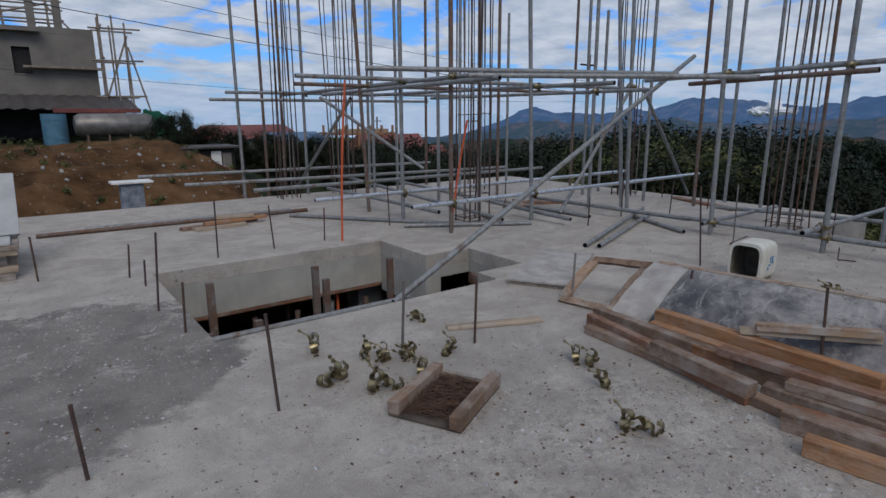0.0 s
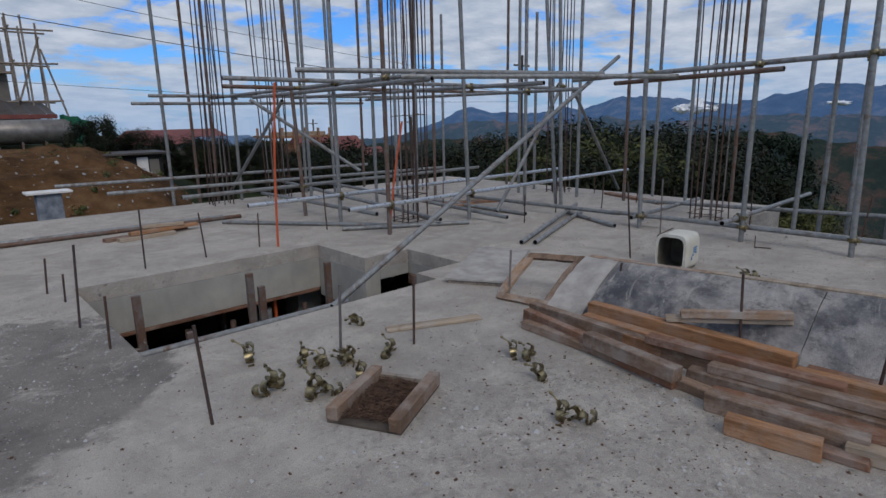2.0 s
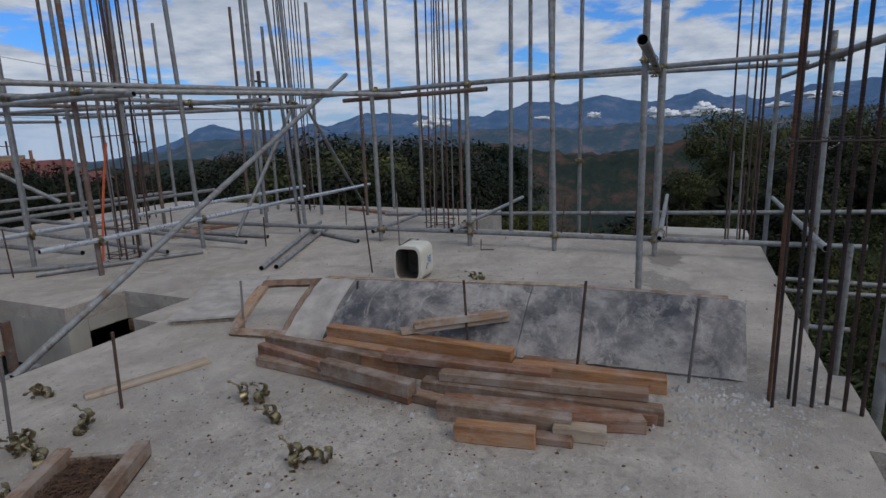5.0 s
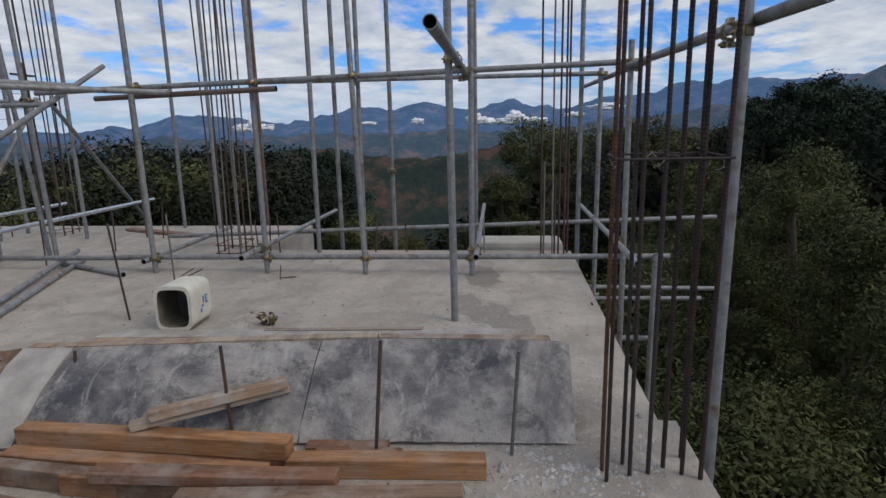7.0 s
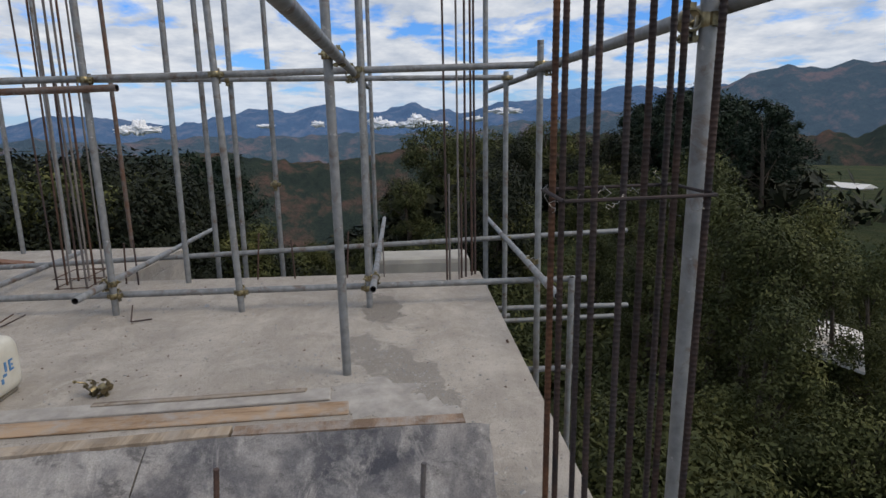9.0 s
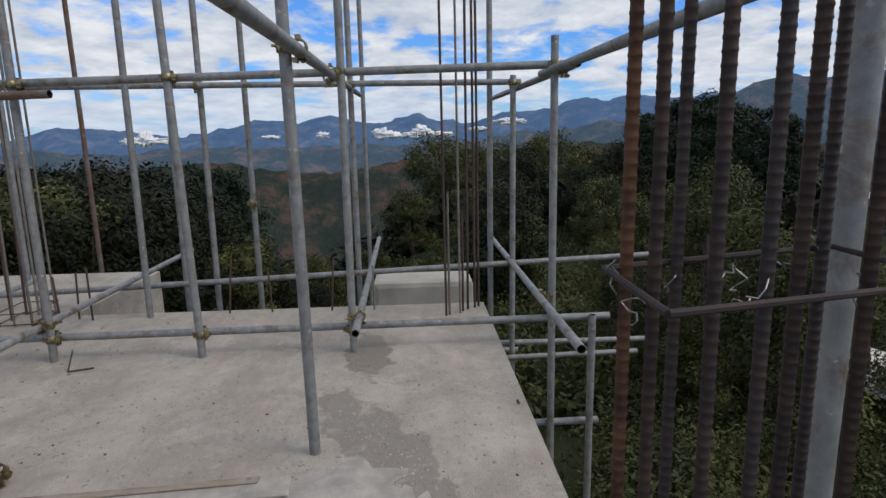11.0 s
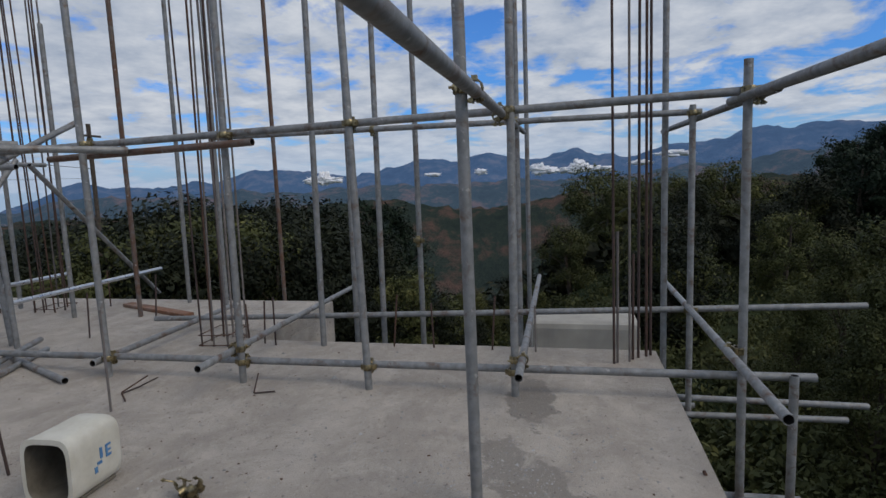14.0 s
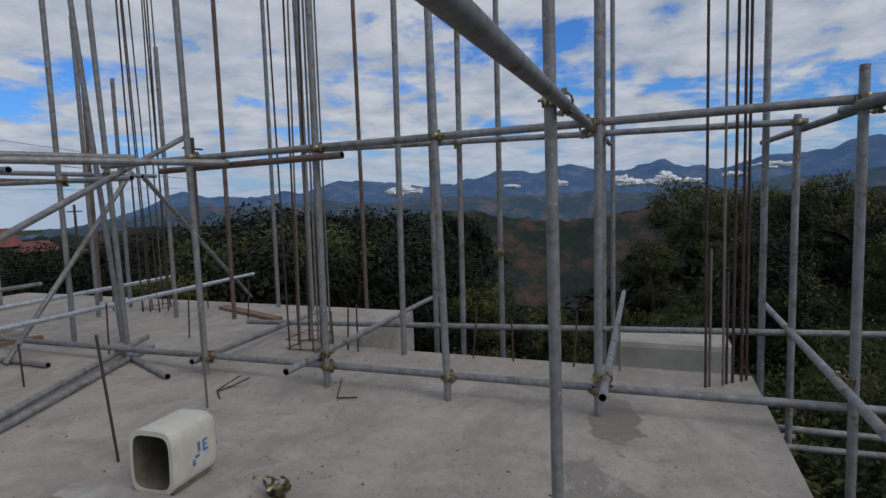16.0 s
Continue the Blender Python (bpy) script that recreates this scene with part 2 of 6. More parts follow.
def make_filmply():
    n = Nodes("dark_film_plywood", 0.42, 0, 0.5).world_co()
    c = n.ramp(n.noise(1.5, 9, 0.66, distort=0.5), [(0.37, (0.058, 0.058, 0.068)), (0.49, (0.155, 0.146, 0.145)), (0.60, (0.33, 0.306, 0.28))])
    c = n.mix(n.ramp(n.noise(9, 6, 0.7), [(0.48, 0.0), (0.72, 0.75)]), c, (0.40, 0.38, 0.35))
    c = n.mix(n.ramp(n.noise(6, 9, 0.8, stretch=(1.6, 0.8, 1.0), distort=0.4), [(0.54, 0.0), (0.62, 0.7)]), c, (0.07, 0.066, 0.066))
    c = n.mix(n.ramp(n.noise(4.0, 7, 0.75, stretch=(0.5, 1.6, 1), distort=0.8), [(0.55, 0.0), (0.66, 0.65)]), c, (0.44, 0.41, 0.37))
    c = n.mix(1.0, c, n.ramp(n.noise(150, 3, 0.7), [(0.3, 0.75), (0.7, 1.2)]), "MULTIPLY")
    n.color(c).rough(n.ramp(n.noise(5, 5), [(0.3, 0.6), (0.7, 0.95)])).bump(n.noise(40, 6, 0.75), 0.6, 0.006)
    return n.mat


def make_plain(name, a, b, scale=4.0, rough=0.8, metal=0.0, bump=0.2, spec=0.35):
    n = Nodes(name, rough, metal, spec)
    f = n.noise(scale, 6, 0.62)
    n.color(n.ramp(f, [(0.32, a), (0.7, b)])).bump(n.noise(scale * 9, 4), bump, 0.005)
    return n.mat


def make_leaf(name, a, b, c):
    n = Nodes(name, 0.7, 0, 0.2)
    n.world_co()
    clump = n.ramp(n.noise(0.9, 4, 0.6), [(0.36, 0.0), (0.66, 1.0)])
    v = n.math("ADD", n.math("MULTIPLY", n.island(), 0.25), n.math("MULTIPLY", clump, 0.62))
    r = n.ramp(v, [(0.0, a), (0.55, b), (1.0, c)])
    r = n.mix(n.math("MULTIPLY", n.rand(), 0.45), r, a)
    n.color(r)
    return n.mat


def make_earth():
    n = Nodes("orange_earth", 0.95, 0, 0.1).world_co()
    c = n.ramp(n.noise(0.9, 8, 0.65), [(0.34, (0.055, 0.031, 0.015)), (0.5, (0.15, 0.08, 0.035)), (0.68, (0.25, 0.145, 0.07))])
    c = n.mix(n.ramp(n.noise(9, 3, 0.6), [(0.66, 0.0), (0.72, 0.8)]), c, (0.42, 0.36, 0.27))
    n.color(c).bump(n.noise(4, 9, 0.8), 1.0, 0.2)
    return n.mat


def make_ground():
    n = Nodes("hillside_vegetation", 0.95, 0, 0.1).world_co()
    c = n.ramp(n.noise(0.05, 9, 0.7), [(0.3, (0.022, 0.032, 0.014)), (0.5, (0.04, 0.055, 0.022)), (0.62, (0.09, 0.085, 0.035)), (0.75, (0.16, 0.10, 0.05))])
    c = n.mix(n.ramp(n.noise(1.6, 6, 0.7), [(0.4, 0.0), (0.7, 0.6)]), c, (0.02, 0.028, 0.012))
    n.color(c).bump(n.noise(0.8, 8, 0.75), 1.0, 0.6)
    return n.mat


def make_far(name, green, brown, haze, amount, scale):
    """Far hills: ground colours, with blue air haze put in as the surface's own glow."""
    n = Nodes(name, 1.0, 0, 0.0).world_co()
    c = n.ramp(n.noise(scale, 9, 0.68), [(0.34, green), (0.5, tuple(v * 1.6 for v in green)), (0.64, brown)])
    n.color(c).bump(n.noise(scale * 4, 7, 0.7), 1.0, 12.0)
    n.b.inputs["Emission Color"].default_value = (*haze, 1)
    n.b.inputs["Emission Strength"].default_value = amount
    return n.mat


SLAB = make_slab()
BEAM = make_beam_concrete()
GALV = make_pipe("weathered_galvanised_pipe", (0.34, 0.345, 0.34), (0.17, 0.175, 0.175), (0.13, 0.075, 0.045), 0.35, 0.5, 0.25)
RUSTPIPE = make_pipe("rusty_pipe", (0.22, 0.19, 0.17), (0.12, 0.10, 0.09), (0.14, 0.07, 0.04), 0.3, 0.6, 0.75)
BRIGHT = make_pipe("new_galvanised_pipe", (0.72, 0.74, 0.76), (0.5, 0.52, 0.54), (0.3, 0.28, 0.25), 0.85, 0.3, 0.0)
# near-black colour paints the shade inside the short, capped pipe ends
PIPE_IN = make_plain("pipe_bore_shade", (0.015, 0.014, 0.014), (0.03, 0.028, 0.026))
REBAR = make_rebar("brown_rebar", (0.045, 0.030, 0.024), (0.15, 0.082, 0.055))
REBAR_NEAR = make_rebar("dark_rusty_rebar", (0.014, 0.013, 0.014), (0.075, 0.042, 0.03))
REBAR_RUST = make_rebar("orange_rusty_rebar", (0.04, 0.022, 0.015), (0.17, 0.08, 0.042))
REBAR_GREY = make_rebar("cement_coated_rebar", (0.16, 0.14, 0.125), (0.30, 0.27, 0.25))
BRASS = make_plain("yellow_zinc_steel", (0.05, 0.043, 0.03), (0.42, 0.345, 0.19), 22, 0.33, 0.85)
WOOD_ORANGE = make_wood("orange_timber", (0.27, 0.125, 0.052), (0.47, 0.25, 0.115), (0.24, 0.11, 0.055), 0.3)
WOOD_GREY = make_wood("weathered_timber", (0.22, 0.175, 0.135), (0.36, 0.30, 0.235), (0.17, 0.12, 0.085), 0.7)
WOOD_BROWN = make_wood("brown_timber", (0.17, 0.105, 0.068), (0.31, 0.205, 0.135), (0.13, 0.08, 0.055), 0.5)
WOOD_RED = make_wood("red_stained_timber", (0.18, 0.085, 0.048), (0.31, 0.155, 0.085), (0.12, 0.06, 0.04), 0.4)
WOOD_PALE = make_wood("pale_plank", (0.33, 0.25, 0.17), (0.5, 0.40, 0.29), (0.26, 0.18, 0.12), 0.5)
WOOD_WORN = make_wood("worn_orange_plank", (0.40, 0.235, 0.12), (0.55, 0.36, 0.20), (0.36, 0.30, 0.24), 0.9)
WOOD_CRUST = make_wood("cement_crusted_timber", (0.27, 0.165, 0.10), (0.44, 0.29, 0.175), (0.24, 0.20, 0.17), 0.95)
FILMPLY = make_filmply()
PLY_CEMENT = make_plain("cement_coated_board", (0.27, 0.25, 0.228), (0.45, 0.42, 0.38), 7.0, 0.92, 0, 0.6)
PLY_PALE = make_plain("cement_stained_plywood", (0.33, 0.325, 0.315), (0.48, 0.475, 0.46), 3.0, 0.85)
PLASTIC = make_plain("cream_plastic", (0.52, 0.49, 0.40), (0.68, 0.66, 0.57), 6, 0.5, 0, 0.1, 0.45)
PLASTIC_IN = make_plain("dirty_plastic_inside", (0.10, 0.09, 0.07), (0.22, 0.20, 0.16), 9, 0.7)
BLUE_INK = make_plain("blue_print", (0.06, 0.17, 0.36), (0.12, 0.27, 0.48), 30, 0.6)
ORANGE = make_plain("orange_paint", (0.42, 0.07, 0.02), (0.6, 0.13, 0.045), 14, 0.55)
WIRE = make_plain("tie_wire", (0.16, 0.155, 0.15), (0.34, 0.335, 0.33), 20, 0.4, 0.8)
RUST_WIRE = make_plain("rusty_nails", (0.05, 0.028, 0.018), (0.14, 0.08, 0.05), 20, 0.7, 0.3)
BARK = make_plain("bark", (0.045, 0.035, 0.028), (0.11, 0.09, 0.07), 9, 0.95, 0, 0.8)
LEAF_DARK = make_leaf("dark_leaves", (0.006, 0.009, 0.004), (0.016, 0.021, 0.009), (0.042, 0.045, 0.017))
LEAF_OLIVE = make_leaf("olive_leaves", (0.027, 0.034, 0.012), (0.082, 0.09, 0.028), (0.20, 0.185, 0.06))
LEAF_MID = make_leaf("hazy_leaves", (0.010, 0.013, 0.007), (0.026, 0.029, 0.013), (0.07, 0.058, 0.028))
LEAF_PINE = make_leaf("pine_needles", (0.006, 0.013, 0.007), (0.014, 0.027, 0.012), (0.028, 0.045, 0.02))
EARTH = make_earth()
GROUND = make_ground()
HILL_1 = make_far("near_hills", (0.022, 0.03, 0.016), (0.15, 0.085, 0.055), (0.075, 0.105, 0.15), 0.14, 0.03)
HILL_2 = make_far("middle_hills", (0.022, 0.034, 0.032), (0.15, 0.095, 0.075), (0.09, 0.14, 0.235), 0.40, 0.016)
# dark and pale patches here also paint lit and shaded mountain slopes
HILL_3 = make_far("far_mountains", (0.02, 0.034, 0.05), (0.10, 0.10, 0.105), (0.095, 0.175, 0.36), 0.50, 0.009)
HOUSE_WALL = make_plain("grey_render", (0.14, 0.128, 0.11), (0.22, 0.2, 0.172), 0.8, 0.9)
# near black: shed boards, also painted shade in windows and under the lean-to
DARK = make_plain("black_board_and_shade", (0.012, 0.011, 0.011), (0.03, 0.028, 0.026), 2)
RED_ROOF = make_plain("dark_red_roof", (0.12, 0.035, 0.03), (0.22, 0.07, 0.055), 1.5, 0.6)
CLOUD = make_plain("low_cloud", (0.85, 0.87, 0.9), (0.95, 0.95, 0.96), 0.01, 1.0, 0, 0.0, 0.0)
GREY_ROOF = make_plain("grey_roof_sheet", (0.055, 0.048, 0.043), (0.11, 0.095, 0.085), 2.0, 0.6, 0.2)
BLUE_ROOF = make_plain("blue_roof", (0.07, 0.12, 0.2), (0.12, 0.19, 0.3), 2.0, 0.6)
BLUE_PLASTIC = make_plain("blue_drum_plastic", (0.06, 0.14, 0.2), (0.11, 0.22, 0.3), 3, 0.6)
STEEL_TANK = make_plain("dull_steel_tank", (0.13, 0.118, 0.105), (0.27, 0.25, 0.23), 2.5, 0.45, 0.5)
GREEN_NET = make_plain("green_net", (0.03, 0.17, 0.10), (0.07, 0.3, 0.18), 6, 0.8)
WHITE_SHEET = make_plain("white_sheet", (0.62, 0.59, 0.54), (0.78, 0.78, 0.76), 5, 0.7)
JEAN = make_plain("grey_blue_cloth", (0.12, 0.14, 0.17), (0.3, 0.33, 0.37), 6, 0.9)
BLACK_WIRE = make_plain("cable", (0.012, 0.012, 0.013), (0.03, 0.03, 0.03), 5)
STONE = make_plain("grit", (0.2, 0.195, 0.185), (0.5, 0.49, 0.47), 3, 0.95)


# ---- building helpers ----
def part(name, bm, material, parent=None, label="", smooth=None, extra=()):
    """Links a bmesh as one mesh object, under parent if there is one."""
    me = bpy.data.meshes.new(name)
    bm.to_mesh(me)
    bm.free()
    for m in (material, *extra):
        me.materials.append(m)
    if smooth is not None:
        me.polygons.foreach_set("use_smooth", [True] * len(me.polygons))
        if smooth < 180:
            me.set_sharp_from_angle(angle=radians(smooth))
    ob = new(name, me)
    if parent is not None:
        ob.parent = parent
    if label:
        ob["label"] = label
    return ob


def thing(name, at, label, category, group="", kind=""):
    ob = new(name)
    ob.empty_display_size = 0.1
    ob.matrix_world = at if isinstance(at, Matrix) else Matrix.Translation(at)
    return tagged(ob, label, category, group, kind)


def add_box(bm, lo, hi, m=None, mat=0):
    vs = [bm.verts.new((x, y, z)) for x in (lo[0], hi[0]) for y in (lo[1], hi[1]) for z in (lo[2], hi[2])]
    for q in ((0, 1, 3, 2), (4, 6, 7, 5), (0, 4, 5, 1), (2, 3, 7, 6), (0, 2, 6, 4), (1, 5, 7, 3)):
        f = bm.faces.new([vs[i] for i in q])
        f.material_index = mat
    if m is not None:
        bmesh.ops.transform(bm, matrix=m, verts=vs)
    return vs


def box(lo, hi, bevel=0.0, m=None):
    bm = bmesh.new()
    add_box(bm, lo, hi)
    if bevel:
        bmesh.ops.bevel(bm, geom=bm.edges[:], offset=bevel, segments=2, affect="EDGES", profile=0.6)
    if m is not None:
        bm.transform(m)
    return bm


def ring(bm, centre, ax, ay, r, sides):
    return [bm.verts.new(centre + ax * (r * math.cos(a)) + ay * (r * math.sin(a))) for a in (2 * math.pi * i / sides for i in range(sides))]


def skin(bm, a, b, mat=0):
    for i in range(len(a)):
        f = bm.faces.new((a[i], a[(i + 1) % len(a)], b[(i + 1) % len(b)], b[i]))
        f.material_index = mat


def axes(d):
    d = d.normalized()
    ax = d.cross(Vector((0, 0, 1)) if abs(d.z) < 0.9 else Vector((1, 0, 0))).normalized()
    return d, ax, d.cross(ax)


def add_tube(bm, a, b, r, sides=12, hollow=True, steps=1, bend=0.0):
    """A pipe from a to b with open ends; bend bows it a little."""
    a, b = Vector(a), Vector(b)
    d, ax, ay = axes(b - a)
    rings = [ring(bm, a.lerp(b, i / steps) + ay * (bend * math.sin(math.pi * i / steps)), ax, ay, r, sides) for i in range(steps + 1)]
    for p, q in zip(rings, rings[1:]):
        skin(bm, p, q)
    for end, sgn in ((rings[0], 1), (rings[-1], -1)):
        c = a if sgn == 1 else b
        if hollow:
            inner = ring(bm, c, ax, ay, r * 0.85, sides)
            deep = ring(bm, c + d * (sgn * min(0.12, (b - a).length * 0.3)), ax, ay, r * 0.85, sides)
            skin(bm, end, inner)
            skin(bm, inner, deep, 1)
            bm.faces.new(deep).material_index = 1
        else:
            bm.faces.new(end)


def fix(bm):
    bmesh.ops.recalc_face_normals(bm, faces=bm.faces[:])
    return bm


PIPE_R = 0.0285
PIPE_LABELS = {
    "post": ("weathered galvanised scaffold standard with cement splashes", "scaffold post", "upright scaffold posts"),
    "rail": ("weathered grey scaffold pipe clamped across the posts", "scaffold pipe", "scaffold ledgers and transoms"),
    "brace": ("grey scaffold pipe clamped as a slanting brace", "scaffold brace", "scaffold braces"),
    "loose": ("loose grey scaffold pipe lying on the concrete slab", "scaffold pipe", "pipes lying on the slab"),
    "bright": ("shiny new galvanised pipe clamped low across the posts", "scaffold pipe", "new galvanised pipes"),
}


def pipe(kind, a, b, material=None, r=PIPE_R, bend=0.0, label=""):
    base = Vector(a)
    bm = bmesh.new()
    add_tube(bm, (0, 0, 0), Vector(b) - base, r, 14, True, 6 if bend else 1, bend)
    name = {"post": "scaffold_post", "brace": "scaffold_brace"}.get(kind, "scaffold_pipe")
    ob = part(name, fix(bm), material or GALV, None, "", 40, (PIPE_IN,))
    ob.location = base
    text = PIPE_LABELS[kind]
    return tagged(ob, label or text[0], text[1], text[2])


# ---- the slab ----
EDGE_S, EDGE_E, EDGE_N, EDGE_W = -0.84, 8.12, 10.75, -3.2
OX0, OX1, OY0, OY1 = 0.89, 3.42, 3.86, 5.99      # stair opening
NX1, NY0, NY1 = 4.02, 4.15, 5.02                 # its narrower end
bm = bmesh.new()
for x0, y0, x1, y1 in (
    (EDGE_W, EDGE_S, EDGE_E, OY0),
    (EDGE_W, OY0, OX0, OY1),
    (OX1, OY0, EDGE_E, NY0), (NX1, NY0, EDGE_E, NY1), (OX1, NY1, EDGE_E, OY1),
    (EDGE_W, OY1, EDGE_E, EDGE_N),
    (EDGE_E, 3.02, 9.98, EDGE_N),
    (3.15, -0.93, 4.0, EDGE_S),
):
    add_box(bm, (x0, y0, -0.15), (x1, y1, 0))
bmesh.ops.remove_doubles(bm, verts=bm.verts[:], dist=0.0005)
tagged(part("floor", fix(bm), SLAB), "raw grey cast concrete roof slab, stained and gritty", "concrete slab", "", "structure")


def beam(name, lo, hi, label="grey cast concrete beam with formwork marks"):
    tagged(part(name, box(lo, hi, 0.006), BEAM), label, "concrete beam", "", "structure")


T = 0.20
beam("wall_opening_north", (OX0 - T, OY1, -0.52), (OX1 + T, OY1 + T, -0.152))
beam("wall_opening_south", (OX0 - T, OY0 - T, -0.52), (OX1, OY0, -0.152))
beam("wall_opening_west", (OX0 - T, OY0, -0.52), (OX0, OY1, -0.152))
beam("wall_opening_east", (OX1, NY1, -0.62), (OX1 + T, OY1, -0.152))
beam("wall_niche_north", (OX1 + T, NY1, -0.28), (NX1 + T, NY1 + T, -0.152))
beam("wall_niche_east", (NX1, NY0, -0.28), (NX1 + T, NY1, -0.152))
beam("beam_south", (EDGE_W, EDGE_S, -0.5), (EDGE_E, EDGE_S + 0.25, -0.152))
beam("beam_east", (EDGE_E - 0.25, EDGE_S + 0.25, -0.5), (EDGE_E, 3.02, -0.152))
# paler slab material instead of BEAM carries the light on this south face
tagged(part("beam_wing_south", box((EDGE_E - 0.25, 3.018, -0.55), (9.98, 3.27, -0.152), 0.004), SLAB), "cast concrete beam face under the slab edge, south light put in as a paler colour", "concrete beam", "", "structure")
beam("beam_wing_east", (9.73, 3.27, -0.55), (9.98, EDGE_N, -0.152))
beam("beam_north", (EDGE_W, EDGE_N - 0.25, -0.5), (9.73, EDGE_N, -0.152))
beam("lower_floor", (EDGE_W, EDGE_S, -3.05), (EDGE_E + 2.0, EDGE_N, -2.9), "grey concrete floor of the storey below")
for x in (EDGE_W + 0.2, 3.5, 7.8):
    for y in (EDGE_S + 0.2, 6.6, EDGE_N - 0.3):
        tagged(part("column", box((x - 0.17, y - 0.17, -2.9), (x + 0.17, y + 0.17, -0.52 if y < 6 else -0.152), 0.008), BEAM),
               "square grey concrete column of the storey below", "concrete column", "lower columns", "structure")

# made-up perimeter walls, added to keep daylight out of the lower storey
for name, lo, hi in (("wall_lower_south", (EDGE_W, EDGE_S + 0.02, -2.9), (EDGE_E, EDGE_S + 0.1, -0.52)), ("wall_lower_north", (EDGE_W, EDGE_N - 0.1, -2.9), (9.7, EDGE_N - 0.02, -0.52)),
                     ("wall_lower_west", (EDGE_W, EDGE_S + 0.1, -2.9), (EDGE_W + 0.1, EDGE_N - 0.1, -0.152)), ("wall_lower_east", (EDGE_E - 0.12, EDGE_S + 0.1, -2.9), (EDGE_E - 0.02, EDGE_N - 0.1, -0.52))):
    tagged(part(name, box(lo, hi), WOOD_GREY), "added board wall that keeps daylight out of the storey below", "board wall", "", "structure")

# props and timber seen down through the opening
for i, (x, y) in enumerate(((1.3, 5.7), (1.75, 5.85), (2.2, 5.8), (2.65, 5.88), (3.05, 5.8), (1.05, 5.3), (3.3, 5.2), (2.4, 6.6), (1.5, 6.7), (2.9, 6.8))):
    pipe("post", (x, y, -2.9), (x + 0.04, y, -0.6), RUSTPIPE if i % 3 else GALV, label="dark steel prop under the slab formwork")
tagged(part("formwork_edge", box((OX0 - 0.05, OY1 - 0.012, -0.556), (OX1 - 0.02, OY1 + 0.09, -0.522), 0.004), WOOD_RED),
       "orange-brown timber edge of the formwork below the beam", "formwork", "", "")
tagged(part("formwork_edge", box((NX1 - 0.02, NY0 + 0.02, -0.40), (NX1 + 0.03, NY1 - 0.02, -0.285), 0.004), WOOD_RED),
       "reddish plywood strip wedged in the narrow opening", "formwork", "", "")
tagged(part("orange_prop", fix(box((2.86, 6.1, -2.9), (2.89, 6.13, -0.53))), ORANGE), "bright orange painted prop below the slab", "steel prop")
pipe("loose", (0.93, 4.42, -0.20), (2.78, 4.38, -0.19), label="grey pipe spanning along the side of the stair opening")
for x, y, h in ((1.09, 4.70, 0.35), (2.0, 4.72, 0.34), (2.09, 4.70, 0.21), (1.40, 4.52, 0.02), (2.78, 4.72, 0.30), (1.0, 4.5, 0.0)):
    tagged(part("timber_peg", box((x - 0.03, y - 0.022, -0.95), (x + 0.03, y + 0.022, h - 0.17), 0.004), RUSTPIPE),
           "dark weathered upright inside the stair opening", "timber upright", "uprights in the opening")

# ---- scaffold ----
TALL = 6.4
POSTS = (
    (6.91, 0.283, 0, TALL), (6.91, 1.40, 0, TALL), (6.93, 2.48, 0, TALL), (6.92, 3.75, 0, TALL),
    (5.49, 0.335, 0, TALL), (6.95, -1.225, -2.9, 2.25), (6.92, -1.53, -2.9, 0.22),
    (8.70, 1.43, -3.4, TALL), (7.98, 2.25, 0, TALL), (8.55, 2.12, -3.4, TALL), (8.50, 1.80, -3.4, TALL),
    (8.50, 0.38, -3.4, TALL), (10.4, 0.42, -3.4, 5.5), (8.50, -0.96, -3.4, TALL), (8.40, -1.17, -3.4, 2.14), (10.3, 3.90, -3.4, TALL),
    (3.88, -1.06, -2.9, 3.4),
    (7.58, 5.48, 0, TALL), (7.66, 5.64, 0, TALL), (7.42, 6.10, 0, TALL), (8.86, 6.06, 0, 3.6), (8.98, 5.18, 0, TALL),
    (9.68, 4.42, 0, TALL), (9.80, 5.08, 0, 4.6),
    (4.40, 5.85, 0, TALL), (4.40, 7.00, 0, TALL), (4.40, 8.00, 0, TALL), (5.87, 5.86, 0, TALL), (5.92, 8.20, 0, TALL), (5.75, 6.9, 0, 4.2),
    (4.51, 10.6, 0, TALL), (4.30, 11.2, -3.0, 4.3), (3.36, 10.85, -3.0, TALL), (4.1, 11.65, -3.0, TALL),
    (5.89, 10.6, 0, 3.9), (6.01, 9.7, 0, 3.8), (7.26, 10.5, 0, 4.4), (6.7, 8.6, 0, 4.0), (8.82, 9.59, 0, 3.6), (8.65, 7.26, 0, 4.1), (7.3, 8.2, 0, TALL),
    (5.2, 9.2, 0, 3.7), (9.6, 8.4, 0, 3.9), (9.3, 7.4, 0, 3.4),
)
LEANING = {(6.91, 1.40): (0.0, 0.024), (5.49, 0.335): (0.0, 0.008), (7.58, 5.48): (-0.01, 0.03), (7.66, 5.64): (-0.02, 0.07), (4.40, 8.00): (-0.035, 0.025), (5.87, 5.86): (-0.03, 0.02), (6.92, 3.75): (0.0, 0.015)}
rnd = random.Random(4)
for x, y, z0, z1 in POSTS:
    lean = (rnd.uniform(-0.005, 0.005) * (z1 - z0), rnd.uniform(-0.005, 0.005) * (z1 - z0))
    if (x, y) in LEANING:
        lean = (LEANING[x, y][0] * (z1 - z0), LEANING[x, y][1] * (z1 - z0))
    low = z0 < -1
    f = (0 - z0) / (z1 - z0)
    pipe("post", (x - lean[0] * f, y - lean[1] * f, z0), (x + lean[0] * (1 - f), y + lean[1] * (1 - f), z1), RUSTPIPE if rnd.random() < 0.14 else GALV)

